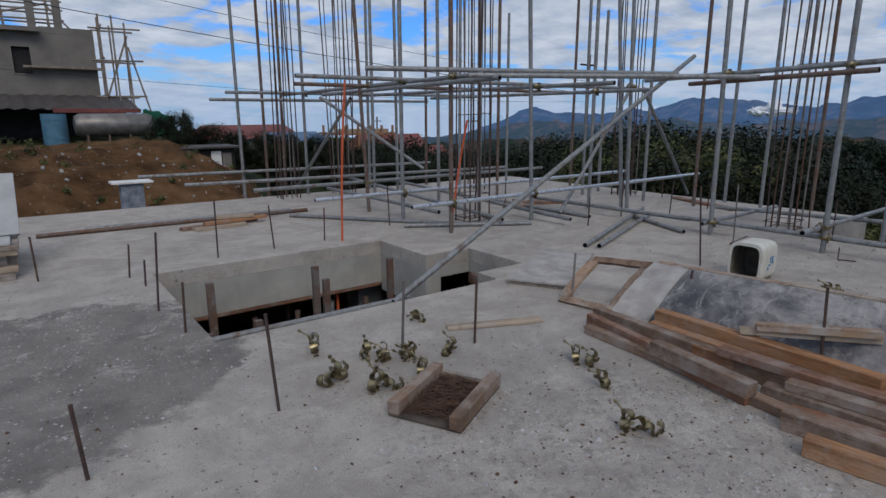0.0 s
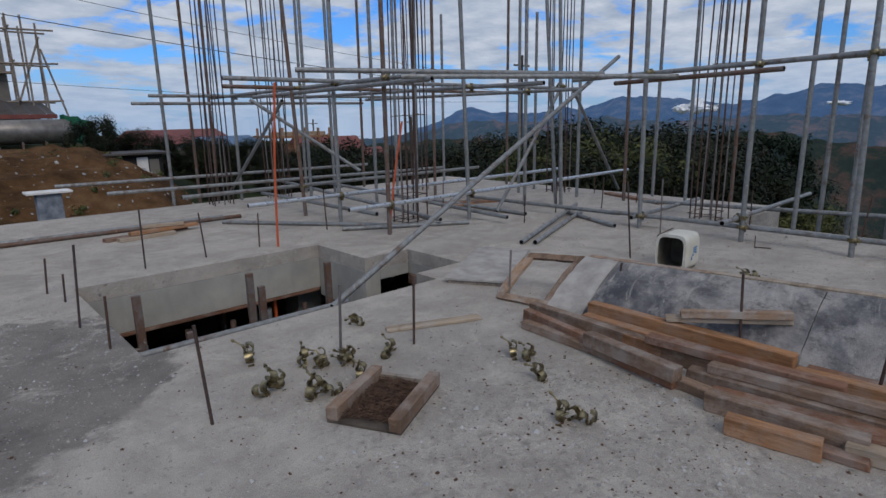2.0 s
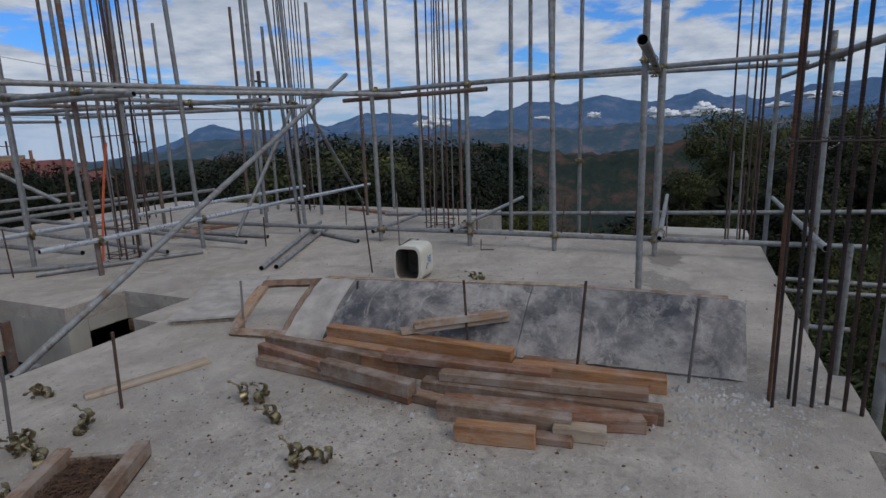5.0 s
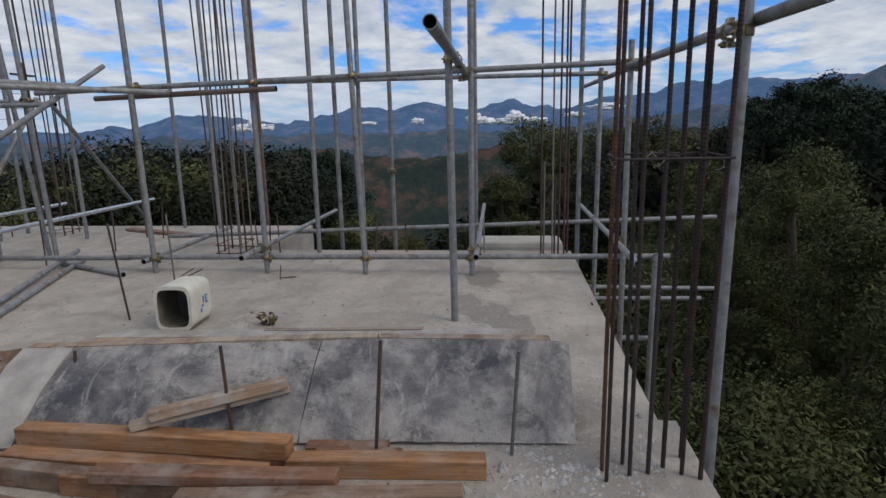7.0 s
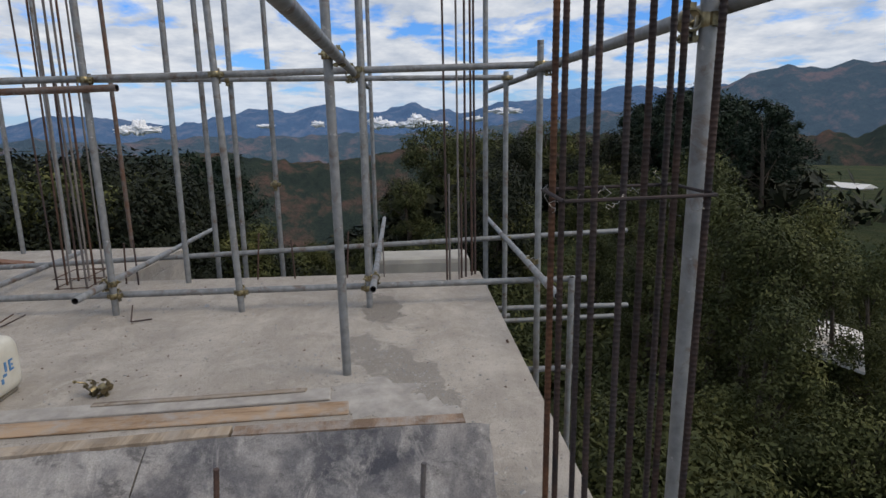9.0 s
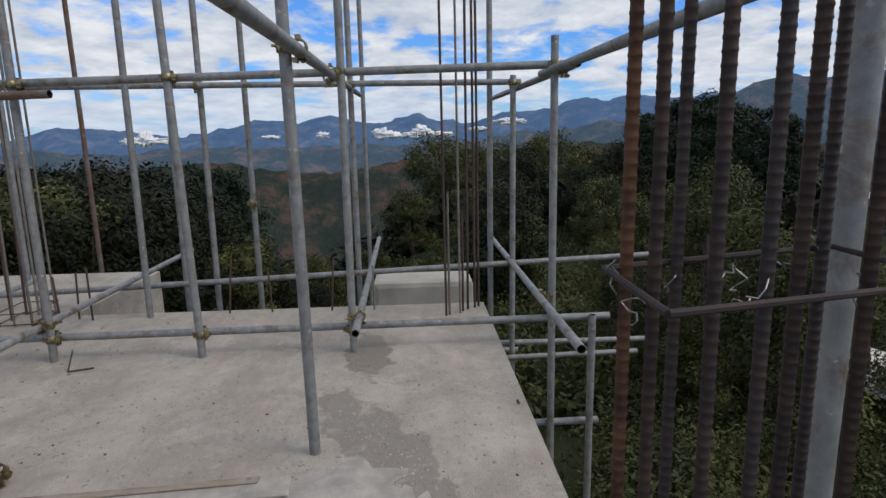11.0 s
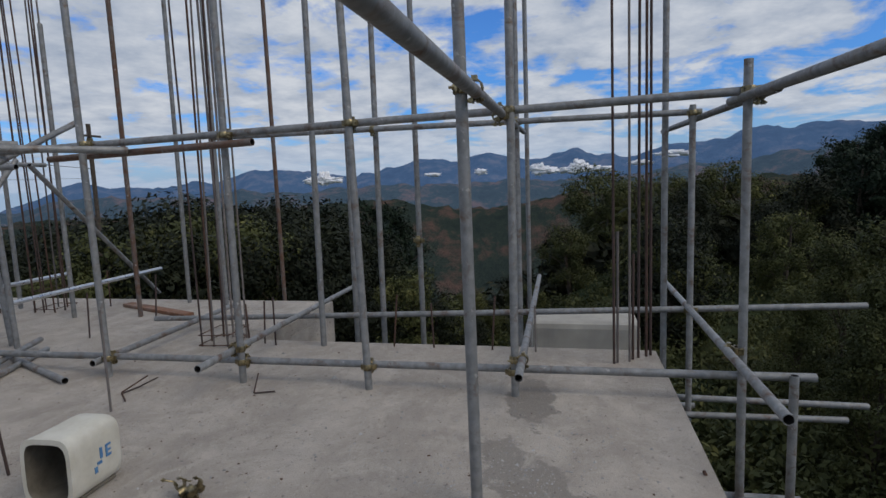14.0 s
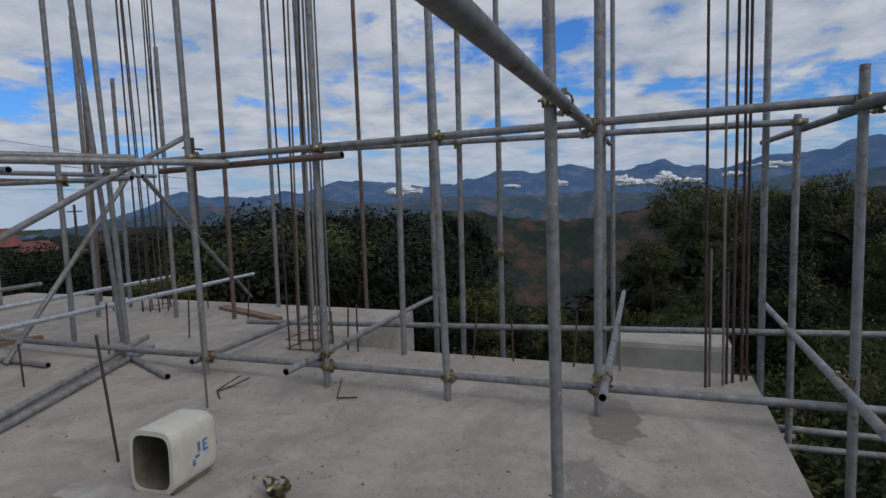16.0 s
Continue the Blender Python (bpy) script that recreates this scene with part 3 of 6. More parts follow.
RAILS = (
    # kind, from, to
    ("rail", (6.985, -1.30, 2.06), (6.985, 4.9, 1.935)),
    ("rail", (6.86, 2.2, 1.90), (7.15, 4.35, 1.87)),
    ("rail", (3.26, 5.94, 2.00), (6.86, 4.35, 1.985)),
    ("rail", (4.10, 5.15, 1.91), (6.98, 3.4, 1.90)),
    ("rail", (6.98, -1.68, 0.19), (6.99, 4.2, 0.155)),
    ("rail", (7.02, 4.1, 0.14), (7.05, 7.05, 0.115)),
    ("rail", (8.42, -2.6, 0.36), (8.42, 4.5, 0.12)),
    ("rail", (8.43, -1.25, 2.08), (8.43, 3.6, 2.10)),
    ("rail", (8.78, -1.3, -0.75), (8.75, 1.0, -0.75)),
    ("rail", (3.40, 0.211, 1.865), (10.2, 0.44, 2.12)),
    ("rail", (6.7, -1.31, 2.03), (10.2, -1.19, 2.04)),
    ("rail", (6.42, 2.51, 0.28), (10.3, 2.72, 0.20)),
    ("rail", (6.50, 0.22, 0.28), (10.6, 0.30, 0.24)),
    ("rail", (5.75, -1.10, 0.40), (10.0, -1.18, 0.30)),
    ("rail", (6.83, 3.82, 0.14), (9.2, 3.98, 0.12)),
    ("rail", (8.47, -0.78, -0.55), (8.44, -2.66, -0.55)),
    ("rail", (8.36, -0.70, -0.68), (8.38, -2.48, -0.66)),
    ("rail", (6.98, -1.02, -0.68), (6.99, -1.62, -0.68)),
    ("rail", (3.3, -1.10, 1.885), (7.3, -1.20, 2.03)),
    ("rail", (4.46, 5.3, 1.95), (4.46, 11.6, 1.90)),
    ("rail", (4.34, 4.9, 1.88), (4.36, 9.4, 1.84)),
    ("rail", (2.9, 7.06, 1.97), (9.2, 6.6, 1.95)),
    ("rail", (3.3, 8.06, 1.93), (9.5, 7.9, 1.92)),
    ("rail", (3.1, 10.66, 1.90), (9.0, 10.3, 1.92)),
    ("rail", (2.9, 10.95, 1.78), (7.6, 10.9, 1.80)),
    ("rail", (5.93, 4.6, 1.86), (5.93, 10.9, 1.90)),
    ("rail", (7.48, 5.1, 1.84), (7.48, 10.6, 1.86)),
    ("bright", (3.76, 5.79, 0.40), (10.24, 5.85, 0.41)),
    ("bright", (3.02, 6.94, 0.42), (9.8, 7.1, 0.40)),
    ("rail", (2.1, 9.85, 0.42), (8.5, 9.3, 0.40)),
    ("rail", (2.6, 8.06, 0.47), (8.6, 8.3, 0.45)),
    ("rail", (1.6, 10.85, 0.50), (7.4, 10.55, 0.48)),
    ("rail", (4.46, 6.2, 0.22), (4.6, 9.9, 0.18)),
    ("rail", (5.2, 5.75, 0.1), (5.3, 10.6, 0.30)),
    ("rail", (5.95, 5.2, 0.1), (6.0, 9.9, 0.24)),
    ("brace", (2.45, 4.12, -0.10), (7.98, 4.81, 2.30)),
    ("brace", (6.60, 5.98, 0.02), (8.32, 6.05, 1.97)),
    ("brace", (8.25, 5.80, 1.90), (10.7, 6.3, -0.05)),
    ("brace", (4.25, 9.3, 1.8), (5.6, 8.2, 0.6)),
    ("brace", (4.3, 8.3, 1.75), (4.4, 10.9, 0.1)),
    ("loose", (5.08, 4.22, 0.03), (7.62, 5.22, 0.09)),
    ("loose", (5.18, 4.10, 0.03), (7.50, 5.02, 0.03)),
    ("loose", (6.70, 3.98, 0.03), (7.20, 5.10, 0.03)),
    ("loose", (6.66, 5.45, 0.03), (6.7, 7.6, 0.03)),
    ("loose", (0.06, 8.70, 0.03), (3.62, 8.62, 0.03)),
    ("loose", (0.6, 8.86, 0.03), (3.4, 8.78, 0.03)),
    ("loose", (3.2, 8.28, 0.03), (4.75, 6.2, 0.03)),
    ("loose", (4.1, 6.5, 0.03), (5.6, 5.6, 0.03)),
)
for i, (kind, a, b) in enumerate(RAILS):
    pipe(kind, a, b, BRIGHT if kind == "bright" else (RUSTPIPE if i in (1, 22, 44) else GALV))


def coupler(name, material, at, label, group):
    """A swivel clamp: two hinged bands at right angles, each closed by a bolt."""
    root = thing(name, at, label, "pipe clamp", group)
    for k, turn in enumerate((pose(0, 0, 0), pose(0, 0.062, 0, 0, 90, 0))):
        bm = bmesh.new()
        outer = [ring(bm, Vector((0, 0, z)), Vector((1, 0, 0)), Vector((0, 1, 0)), r, 12) for z, r in ((-0.024, 0.030), (-0.024, 0.036), (-0.018, 0.039), (0.018, 0.039), (0.024, 0.036), (0.024, 0.030))]
        for p, q in zip(outer, outer[1:] + outer[:1]):
            skin(bm, p, q)
        add_box(bm, (0.03, -0.017, -0.02), (0.066, -0.006, 0.02))
        add_box(bm, (0.03, 0.006, -0.02), (0.066, 0.017, 0.02))
        add_box(bm, (-0.052, -0.012, -0.02), (-0.034, 0.012, 0.02))
        fix(bm)
        bm.transform(turn)
        band = part("clamp_band", bm, material, root, "", 35)
        bm = bmesh.new()
        add_tube(bm, (0.054, -0.045, 0), (0.054, 0.04, 0), 0.0065, 8, False)
        add_tube(bm, (0.054, 0.017, 0), (0.054, 0.03, 0), 0.013, 6, False)
        add_tube(bm, (0.054, -0.03, 0), (0.054, -0.017, 0), 0.012, 6, False)
        fix(bm)
        bm.transform(turn)
        part("bolt", bm, material, band, "", 35)
    return root


JOINT = coupler("pipe_coupler", BRASS, pose(6.91, 0.30, 1.985), "rusty brass-coloured swivel clamp joining two scaffold pipes", "clamps on the scaffold")
JOINTS = (
    (6.91, 1.445, 2.0, 0), (6.93, 2.48, 1.97, 0), (6.92, 3.75, 1.96, 0), (5.49, 0.350, 1.965, 270), (6.95, -1.225, 2.06, 0), (6.95, -1.225, 2.03, 270),
    (6.91, 0.30, 0.18, 0), (6.91, 1.40, 0.175, 0), (6.93, 2.48, 0.17, 0), (6.92, 3.75, 0.16, 0), (6.91, 0.283, 0.275, 270), (6.93, 2.48, 0.28, 90),
    (8.40, -1.17, 2.07, 0), (8.50, 0.38, 2.08, 180), (8.50, 1.80, 2.09, 180), (8.70, 1.43, 0.95, 180), (8.4, -1.17, 0.31, 0), (6.95, -1.2, 0.37, 90), (6.91, 0.283, 2.025, 90),
    (4.40, 5.85, 1.95, 0), (4.40, 7.00, 1.94, 0), (4.40, 8.00, 1.93, 0), (4.40, 5.85, 0.40, 270), (4.40, 7.0, 0.41, 270), (5.87, 5.86, 1.87, 0), (5.87, 5.86, 0.40, 270),
    (7.58, 5.52, 1.9, 90), (7.42, 6.10, 1.85, 0), (3.88, -1.06, 1.86, 90), (7.55, 6.02, 1.05, 90), (4.40, 8.0, 0.46, 90), (4.51, 10.6, 1.91, 0),
)
for x, y, z, turn in JOINTS:
    copy_thing(JOINT, pose(x, y, z, 0, 0, turn - 90))


# ---- reinforcement ----
def add_ribbed(bm, a, b, r, sides=8, pitch=0.0):
    """A reinforcing bar; with a pitch its ribs are modelled."""
    a, b = Vector(a), Vector(b)
    d, ax, ay = axes(b - a)
    length = (b - a).length
    if not pitch:
        add_tube(bm, a, b, r, sides, False)
        return
    rings, s = [], 0.0
    while s < length:
        for ds, k in ((0.0, 1.0), (pitch * 0.62, 1.0), (pitch * 0.72, 1.09), (pitch * 0.9, 1.09)):
            if s + ds <= length:
                rings.append(ring(bm, a + d * (s + ds), ax, ay, r * k, sides))
        s += pitch
    for p, q in zip(rings, rings[1:]):
        skin(bm, p, q)
    bm.faces.new(rings[0])
    bm.faces.new(rings[-1])


def rebar_column(cx, cy, bars, ties, r, label, lean=0.03, pitch=0.0, seed=1, only=None):
    rn = random.Random(seed)
    root = thing("rebar_column", (cx, cy, 0), label, "rebar column", "starter bars of columns")
    for x, y, h in bars:
        bm = bmesh.new()
        top = (x + rn.uniform(-lean, lean) * h, y + rn.uniform(-lean, lean) * h, h)
        add_ribbed(bm, (x, y, -0.1), top, r * rn.uniform(0.85, 1.1), 8, pitch)
        part("rebar", fix(bm), only or (REBAR if rn.random() < 0.75 else REBAR_GREY), root, "", 75)
    for z, hx, hy in ties:
        bm = bmesh.new()
        c = [(-hx, -hy, z), (hx, -hy, z + 0.01), (hx, hy, z), (-hx, hy, z - 0.01)]
        for p, q in zip(c, c[1:] + c[:1]):
            add_tube(bm, p, q, 0.005 if r < 0.012 else 0.007, 6, False)
        add_tube(bm, (hx - 0.02, -hy, z), (hx - 0.09, -hy + 0.07, z + 0.02), 0.005, 6, False)
        part("tie", fix(bm), REBAR, root, "rusty bent stirrup")
    return root


def around(hx, hy, nx, ny, h, rn, jitter=0.015):
    pts = []
    for i in range(nx):
        u = -hx + 2 * hx * i / (nx - 1)
        pts += [(u, -hy), (u, hy)]
    for j in range(1, ny - 1):
        v = -hy + 2 * hy * j / (ny - 1)
        pts += [(-hx, v), (hx, v)]
    return [(x + rn.uniform(-jitter, jitter), y + rn.uniform(-jitter, jitter), h * rn.uniform(0.88, 1.05)) for x, y in pts]


rn = random.Random(12)
near_bars = [(x - 3.5, y + 0.65, 5.2) for x, y in ((3.53, -0.485), (3.45, -0.493), (3.59, -0.585), (3.50, -0.598), (3.524, -0.68), (3.577, -0.756), (3.66, -0.856), (3.53, -0.823), (3.50, -0.89))]
near_col = rebar_column(3.5, -0.65, near_bars, (), 0.0095,
                        "cluster of tall ribbed rusty column bars with a tied stirrup", 0.006, 0.0165, 3, REBAR_NEAR)
for c in (((-0.125, 0.175, 1.36), (0.055, 0.185, 1.37), (0.185, -0.235, 1.365), (-0.02, -0.265, 1.355)),):
    bm = bmesh.new()
    c = [Vector(p) for p in c]
    for p, q in zip(c, c[1:] + c[:1]):
        add_tube(bm, p, q, 0.005, 7, False)
    part("tie", fix(bm), REBAR_NEAR, near_col, "rusty bent stirrup")
near_col.children[0].data.materials[0] = REBAR_RUST
rw = random.Random(5)
for x, y, _ in near_bars:
    bm = bmesh.new()
    p = Vector((x, y, 1.36))
    for k in range(9):
        q = p + Vector((rw.uniform(-0.014, 0.014), rw.uniform(-0.014, 0.014), rw.uniform(-0.016, 0.012)))
        add_tube(bm, p, q, 0.0012, 4, False)
        p = q
    part("tie_wire", bm, WIRE, near_col, "twisted grey tie wire")
rebar_column(8.02, 3.36, around(0.17, 0.15, 3, 3, 6.0, rn), ((0.02, 0.19, 0.17), (0.12, 0.19, 0.17)), 0.011, "cluster of tall brown column starter bars on the slab", 0.022, 0, 5)
rebar_column(7.85, -0.62, ((-0.13, 0.16, 6.2), (-0.1, 0.13, 1.1), (-0.06, 0.03, 6.1), (0.0, 0.0, 0.9), (0.05, -0.05, 6.2), (0.1, -0.12, 6.3), (0.14, -0.16, 6.3)), (), 0.011,
             "few tall brown starter bars at the slab corner", 0.008, 0, 6)
rebar_column(5.18, 6.36, around(0.16, 0.16, 3, 3, 6.0, rn), ((0.03, 0.19, 0.19), (0.08, 0.19, 0.19), (0.4, 0.17, 0.17), (1.5, 0.17, 0.17)), 0.011, "cluster of tall brown column starter bars behind the opening", 0.02, 0, 7)
rebar_column(9.25, 6.75, around(0.17, 0.15, 3, 3, 5.6, rn), ((0.05, 0.19, 0.17), (0.3, 0.19, 0.17)), 0.011, "cluster of thin column starter bars at the slab edge", 0.02, 0, 8)
rebar_column(5.14, 10.3, around(0.17, 0.17, 4, 3, 5.8, rn), ((0.4, 0.19, 0.19), (0.9, 0.19, 0.19)), 0.011, "dense cluster of tall dark column starter bars", 0.03, 0, 9)
rebar_column(4.0, 10.3, around(0.17, 0.15, 3, 3, 5.8, rn), ((0.5, 0.19, 0.17),), 0.011, "cluster of tall dark column starter bars", 0.025, 0, 10)
rebar_column(7.7, 9.2, around(0.16, 0.16, 3, 3, 5.0, rn), ((0.5, 0.18, 0.18),), 0.011, "far cluster of tall dark column starter bars", 0.025, 0, 11)

STUBS = (
    (0.89, 2.71, 0.52, REBAR), (0.04, 2.64, 0.36, REBAR), (0.71, 4.78, 0.62, REBAR), (0.69, 5.99, 0.33, REBAR), (0.76, 5.59, 0.24, REBAR), (0.77, 4.17, 0.36, REBAR),
    (1.59, 6.3, 0.62, REBAR), (2.23, 6.34, 0.50, REBAR), (2.88, 6.41, 0.40, REBAR), (0.0, 6.36, 0.42, REBAR), (2.26, 2.80, 0.44, REBAR),
    (1.74, 2.88, 0.5, REBAR_GREY), (6.25, 3.12, 0.75, REBAR_GREY), (5.37, 2.99, 0.80, REBAR), (3.84, 2.26, 0.36, REBAR), (3.60, 1.24, 0.50, REBAR),
    (3.53, 0.53, 0.58, REBAR), (3.62, -0.09, 0.50, REBAR_GREY), (3.45, 3.0, 0.40, REBAR_GREY), (4.03, 6.77, 0.55, REBAR),
    (7.95, 2.75, 0.48, REBAR), (7.9, 3.0, 0.42, REBAR), (8.0, 2.9, 0.45, REBAR), (8.02, 1.55, 0.5, REBAR), (8.0, 0.6, 0.5, REBAR), (8.02, 1.15, 0.42, REBAR), (7.98, 0.2, 0.42, REBAR_GREY),
    (8.9, 4.9, 0.55, REBAR), (8.0, 5.0, 0.5, REBAR), (7.2, 5.3, 0.55, REBAR), (9.5, 6.1, 0.5, REBAR), (6.2, 5.1, 0.4, REBAR), (6.4, 7.0, 0.45, REBAR), (9.0, 7.4, 0.5, REBAR),
)
for x, y, h, m in STUBS:
    bm = bmesh.new()
    add_ribbed(bm, (0, 0, -0.06), (rnd.uniform(-0.09, 0.09) * h, rnd.uniform(-0.09, 0.09) * h, h), 0.0085, 8, 0.02)
    ob = part("rebar_stub", fix(bm), m, None, "", 40)
    ob.location = (x, y, 0)
    tagged(ob, "short rusty steel bar sticking up out of the slab" if m is REBAR else "cement-coated steel bar sticking up out of the slab", "rebar", "bars standing in the slab")
for a, b in (((7.25, -0.80, -0.1), (7.1, -1.0, -0.55)), ((5.95, -0.78, 0.02), (5.85, -0.95, -0.35)), ((5.3, -0.78, 0.0), (5.25, -0.95, -0.3))):
    bm = bmesh.new()
    add_ribbed(bm, (0, 0, 0), Vector(b) - Vector(a), 0.009, 8, 0.02)
    ob = part("rebar_stub", fix(bm), REBAR, None, "", 40)
    ob.location = a
    tagged(ob, "rusty bar bent down over the slab edge", "rebar", "bars standing in the slab")
for (x, y), top in (((3.04, 6.25), (3.16, 6.25, 1.88)), ((4.75, 6.3), (5.02, 6.3, 1.42))):
    bm = bmesh.new()
    add_tube(bm, (0, 0, 0), Vector(top) - Vector((x, y, 0)), 0.014, 8, False, 5, 0.02)
    ob = part("orange_rod", fix(bm), ORANGE, None, "", 40)
    ob.location = (x, y, 0)
    tagged(ob, "thin bright orange painted marker rod standing upright", "marker rod")


# ---- things on the slab ----
def lumber(a, b, w, h, material, label, tilt=0.0):
    """A sawn timber from a to b (middle of its underside), w wide and h high, with worn ends."""
    a, b = Vector(a), Vector(b)
    d = b - a
    bm = bmesh.new()
    add_box(bm, (0, -w / 2, 0), (d.length, w / 2, h))
    bmesh.ops.subdivide_edges(bm, edges=[e for e in bm.edges if abs(e.verts[0].co.x - e.verts[1].co.x) > 0.1], cuts=4)
    rn = random.Random(int(1000 * (a.x + 2 * a.y + 3 * b.x)))
    bow, tw = rn.uniform(-0.008, 0.008), rn.uniform(-2, 2)
    for v in bm.verts:
        u = v.co.x / d.length
        v.co.y += bow * math.sin(math.pi * u) + rn.uniform(-0.0012, 0.0012)
        v.co.z += abs(bow) * 0.3 * math.sin(math.pi * u) + rn.uniform(-0.001, 0.001)
        if u < 0.01 or u > 0.99:
            v.co.x += rn.uniform(-0.006, 0.006)
    bmesh.ops.bevel(bm, geom=[e for e in bm.edges if e.calc_face_angle(0) > 0.8], offset=0.004, segments=1, affect="EDGES")
    ob = part("timber", bm, material)
    ob.matrix_world = Matrix.Translation(a) @ d.to_track_quat("X", "Z").to_matrix().to_4x4() @ pose(0, 0, 0, tilt)
    return tagged(ob, label, "timber", "timber pile")


OR_L = "orange-brown sawn timber in the pile on the slab"
GR_L = "dull brown weathered sawn timber in the pile on the slab"
RD_L = "dark reddish sawn timber in the pile on the slab"
PILE = (
    ((3.16, 1.62, 0.10), (3.20, 0.60, 0.10), 0.085, 0.05, WOOD_RED, RD_L),
    ((3.05, 1.20, 0.08), (3.16, 0.10, 0.085), 0.08, 0.05, WOOD_BROWN, GR_L),
    ((3.02, 0.60, 0.0), (3.08, 0.05, 0.0), 0.07, 0.06, WOOD_RED, RD_L),
    ((2.70, 0.80, 0.0), (2.74, 0.40, 0.0), 0.07, 0.04, WOOD_RED, RD_L),
    ((3.51, 0.80, 0.0), (3.53, 0.40, 0.0), 0.05, 0.06, WOOD_RED, RD_L),
    ((3.28, 2.62, 0.0), (3.15, 1.05, 0.0), 0.07, 0.095, WOOD_BROWN, GR_L),
    ((3.12, 2.55, 0.0), (2.86, 1.30, 0.0), 0.06, 0.10, WOOD_RED, RD_L),
    ((3.02, 2.48, 0.0), (2.88, 1.1, 0.0), 0.075, 0.055, WOOD_BROWN, GR_L),
    ((2.95, 1.92, 0.055), (2.84, 1.28, 0.055), 0.08, 0.085, WOOD_BROWN, "stubby brown sawn timber on the pile"),
    ((3.35, 2.20, 0.0), (3.30, 0.95, 0.0), 0.09, 0.09, WOOD_ORANGE, OR_L),
    ((3.21, 1.80, 0.0), (3.18, 1.10, 0.0), 0.085, 0.095, WOOD_ORANGE, OR_L),
    ((3.47, 2.25, 0.0), (3.46, 0.93, 0.0), 0.09, 0.048, WOOD_RED, RD_L),
    ((3.48, 2.24, 0.05), (3.455, 0.90, 0.05), 0.085, 0.09, WOOD_ORANGE, OR_L),
    ((3.40, 0.88, 0.0), (3.455, 0.02, 0.0), 0.085, 0.09, WOOD_ORANGE, OR_L),
    ((3.02, 1.30, 0.0), (3.10, 0.02, 0.0), 0.09, 0.08, WOOD_BROWN, GR_L),
    ((2.90, 1.12, 0.0), (3.02, 0.18, 0.0), 0.085, 0.06, WOOD_RED, RD_L),
    ((2.78, 1.10, 0.0), (2.84, 0.42, 0.0), 0.085, 0.095, WOOD_BROWN, GR_L),
    ((2.78, 0.50, 0.0), (2.82, 0.26, 0.0), 0.08, 0.07, WOOD_PALE, "short pale sawn timber block beside the pile"),
    ((2.88, 0.44, 0.0), (2.99, 0.10, 0.0), 0.08, 0.07, WOOD_RED, RD_L),
    ((2.62, 0.94, 0.0), (2.68, 0.56, 0.0), 0.085, 0.085, WOOD_ORANGE, "short orange sawn timber off the end of the pile"),
    ((3.46, 1.66, 0.145), (3.81, 1.03, 0.195), 0.06, 0.04, WOOD_PALE, "pale cement-dusted stick lying across the pile"),
    ((3.47, 1.57, 0.188), (3.77, 1.02, 0.235), 0.055, 0.05, WOOD_CRUST, "rough crusted stick lying across the pile"),
    ((3.57, 0.86, 0.0), (3.60, 0.48, 0.0), 0.07, 0.05, WOOD_RED, RD_L),
)
for row in PILE:
    lumber(*row)
plank = lumber((2.27, 3.12, 0.0), (2.93, 2.84, 0.0), 0.085, 0.022, WOOD_PALE, "thin pale board offcut lying on the slab")
plank["group"] = "loose boards"
for a, b, w, m in (((1.62, 8.1, 0.0), (2.7, 8.32, 0.0), 0.1, WOOD_RED), ((1.75, 7.98, 0.0), (2.45, 8.06, 0.0), 0.12, WOOD_PALE), ((1.9, 8.05, 0.05), (2.8, 8.2, 0.05), 0.09, WOOD_ORANGE),
                   ((2.1, 8.2, 0.10), (2.6, 8.12, 0.10), 0.08, WOOD_PALE), ((6.3, 6.9, 0.0), (6.9, 6.8, 0.0), 0.1, WOOD_ORANGE), ((6.5, 7.2, 0.0), (7.5, 6.75, 0.0), 0.12, WOOD_RED),
                   ((9.53, 5.85, 0.0), (9.0, 4.5, 0.0), 0.14, WOOD_RED), ((7.0, 7.3, 0.0), (7.6, 7.35, 0.0), 0.3, WOOD_GREY)):
    ob = lumber(a, b, w, 0.045, m, "scrap boards lying in a loose heap on the slab")
    ob["group"] = "scrap boards"


def panel(lo, hi, z, material, label, tilt, thick=0.018):
    """A sheet of formwork plywood lying on two battens."""
    root = thing("plywood_panel", Matrix.Translation(((lo[0] + hi[0]) / 2, (lo[1] + hi[1]) / 2, 0)) @ pose(0, 0, 0, 0, tilt[1], tilt[0]), label, "formwork panel", "formwork panels on the slab")
    hx, hy = (hi[0] - lo[0]) / 2, (hi[1] - lo[1]) / 2
    bm = bmesh.new()
    n, m = 6, 6
    grid = [[[bm.verts.new((-hx + 2 * hx * i / n, -hy + 2 * hy * j / m, z + k * thick + 0.006 * math.sin(1.7 * i + hy) * math.sin(1.1 * j))) for j in range(m + 1)] for i in range(n + 1)] for k in (0, 1)]
    for i in range(n):
        for j in range(m):
            for k in (0, 1):
                g = grid[k]
                bm.faces.new((g[i][j], g[i + 1][j], g[i + 1][j + 1], g[i][j + 1]))
    for i in range(n):
        for j in (0, m):
            bm.faces.new((grid[0][i][j], grid[0][i + 1][j], grid[1][i + 1][j], grid[1][i][j]))
    for j in range(m):
        for i in (0, n):
            bm.faces.new((grid[0][i][j], grid[0][i][j + 1], grid[1][i][j + 1], grid[1][i][j]))
    part("plywood_sheet", fix(bm), material, root)
    for x in (-hx + 0.05, hx - 0.05):
        part("batten", box((x - 0.035, -hy + 0.02, 0), (x + 0.035, hy - 0.02, z - 0.008), 0.004), WOOD_GREY, root, "grey timber batten")
    return root


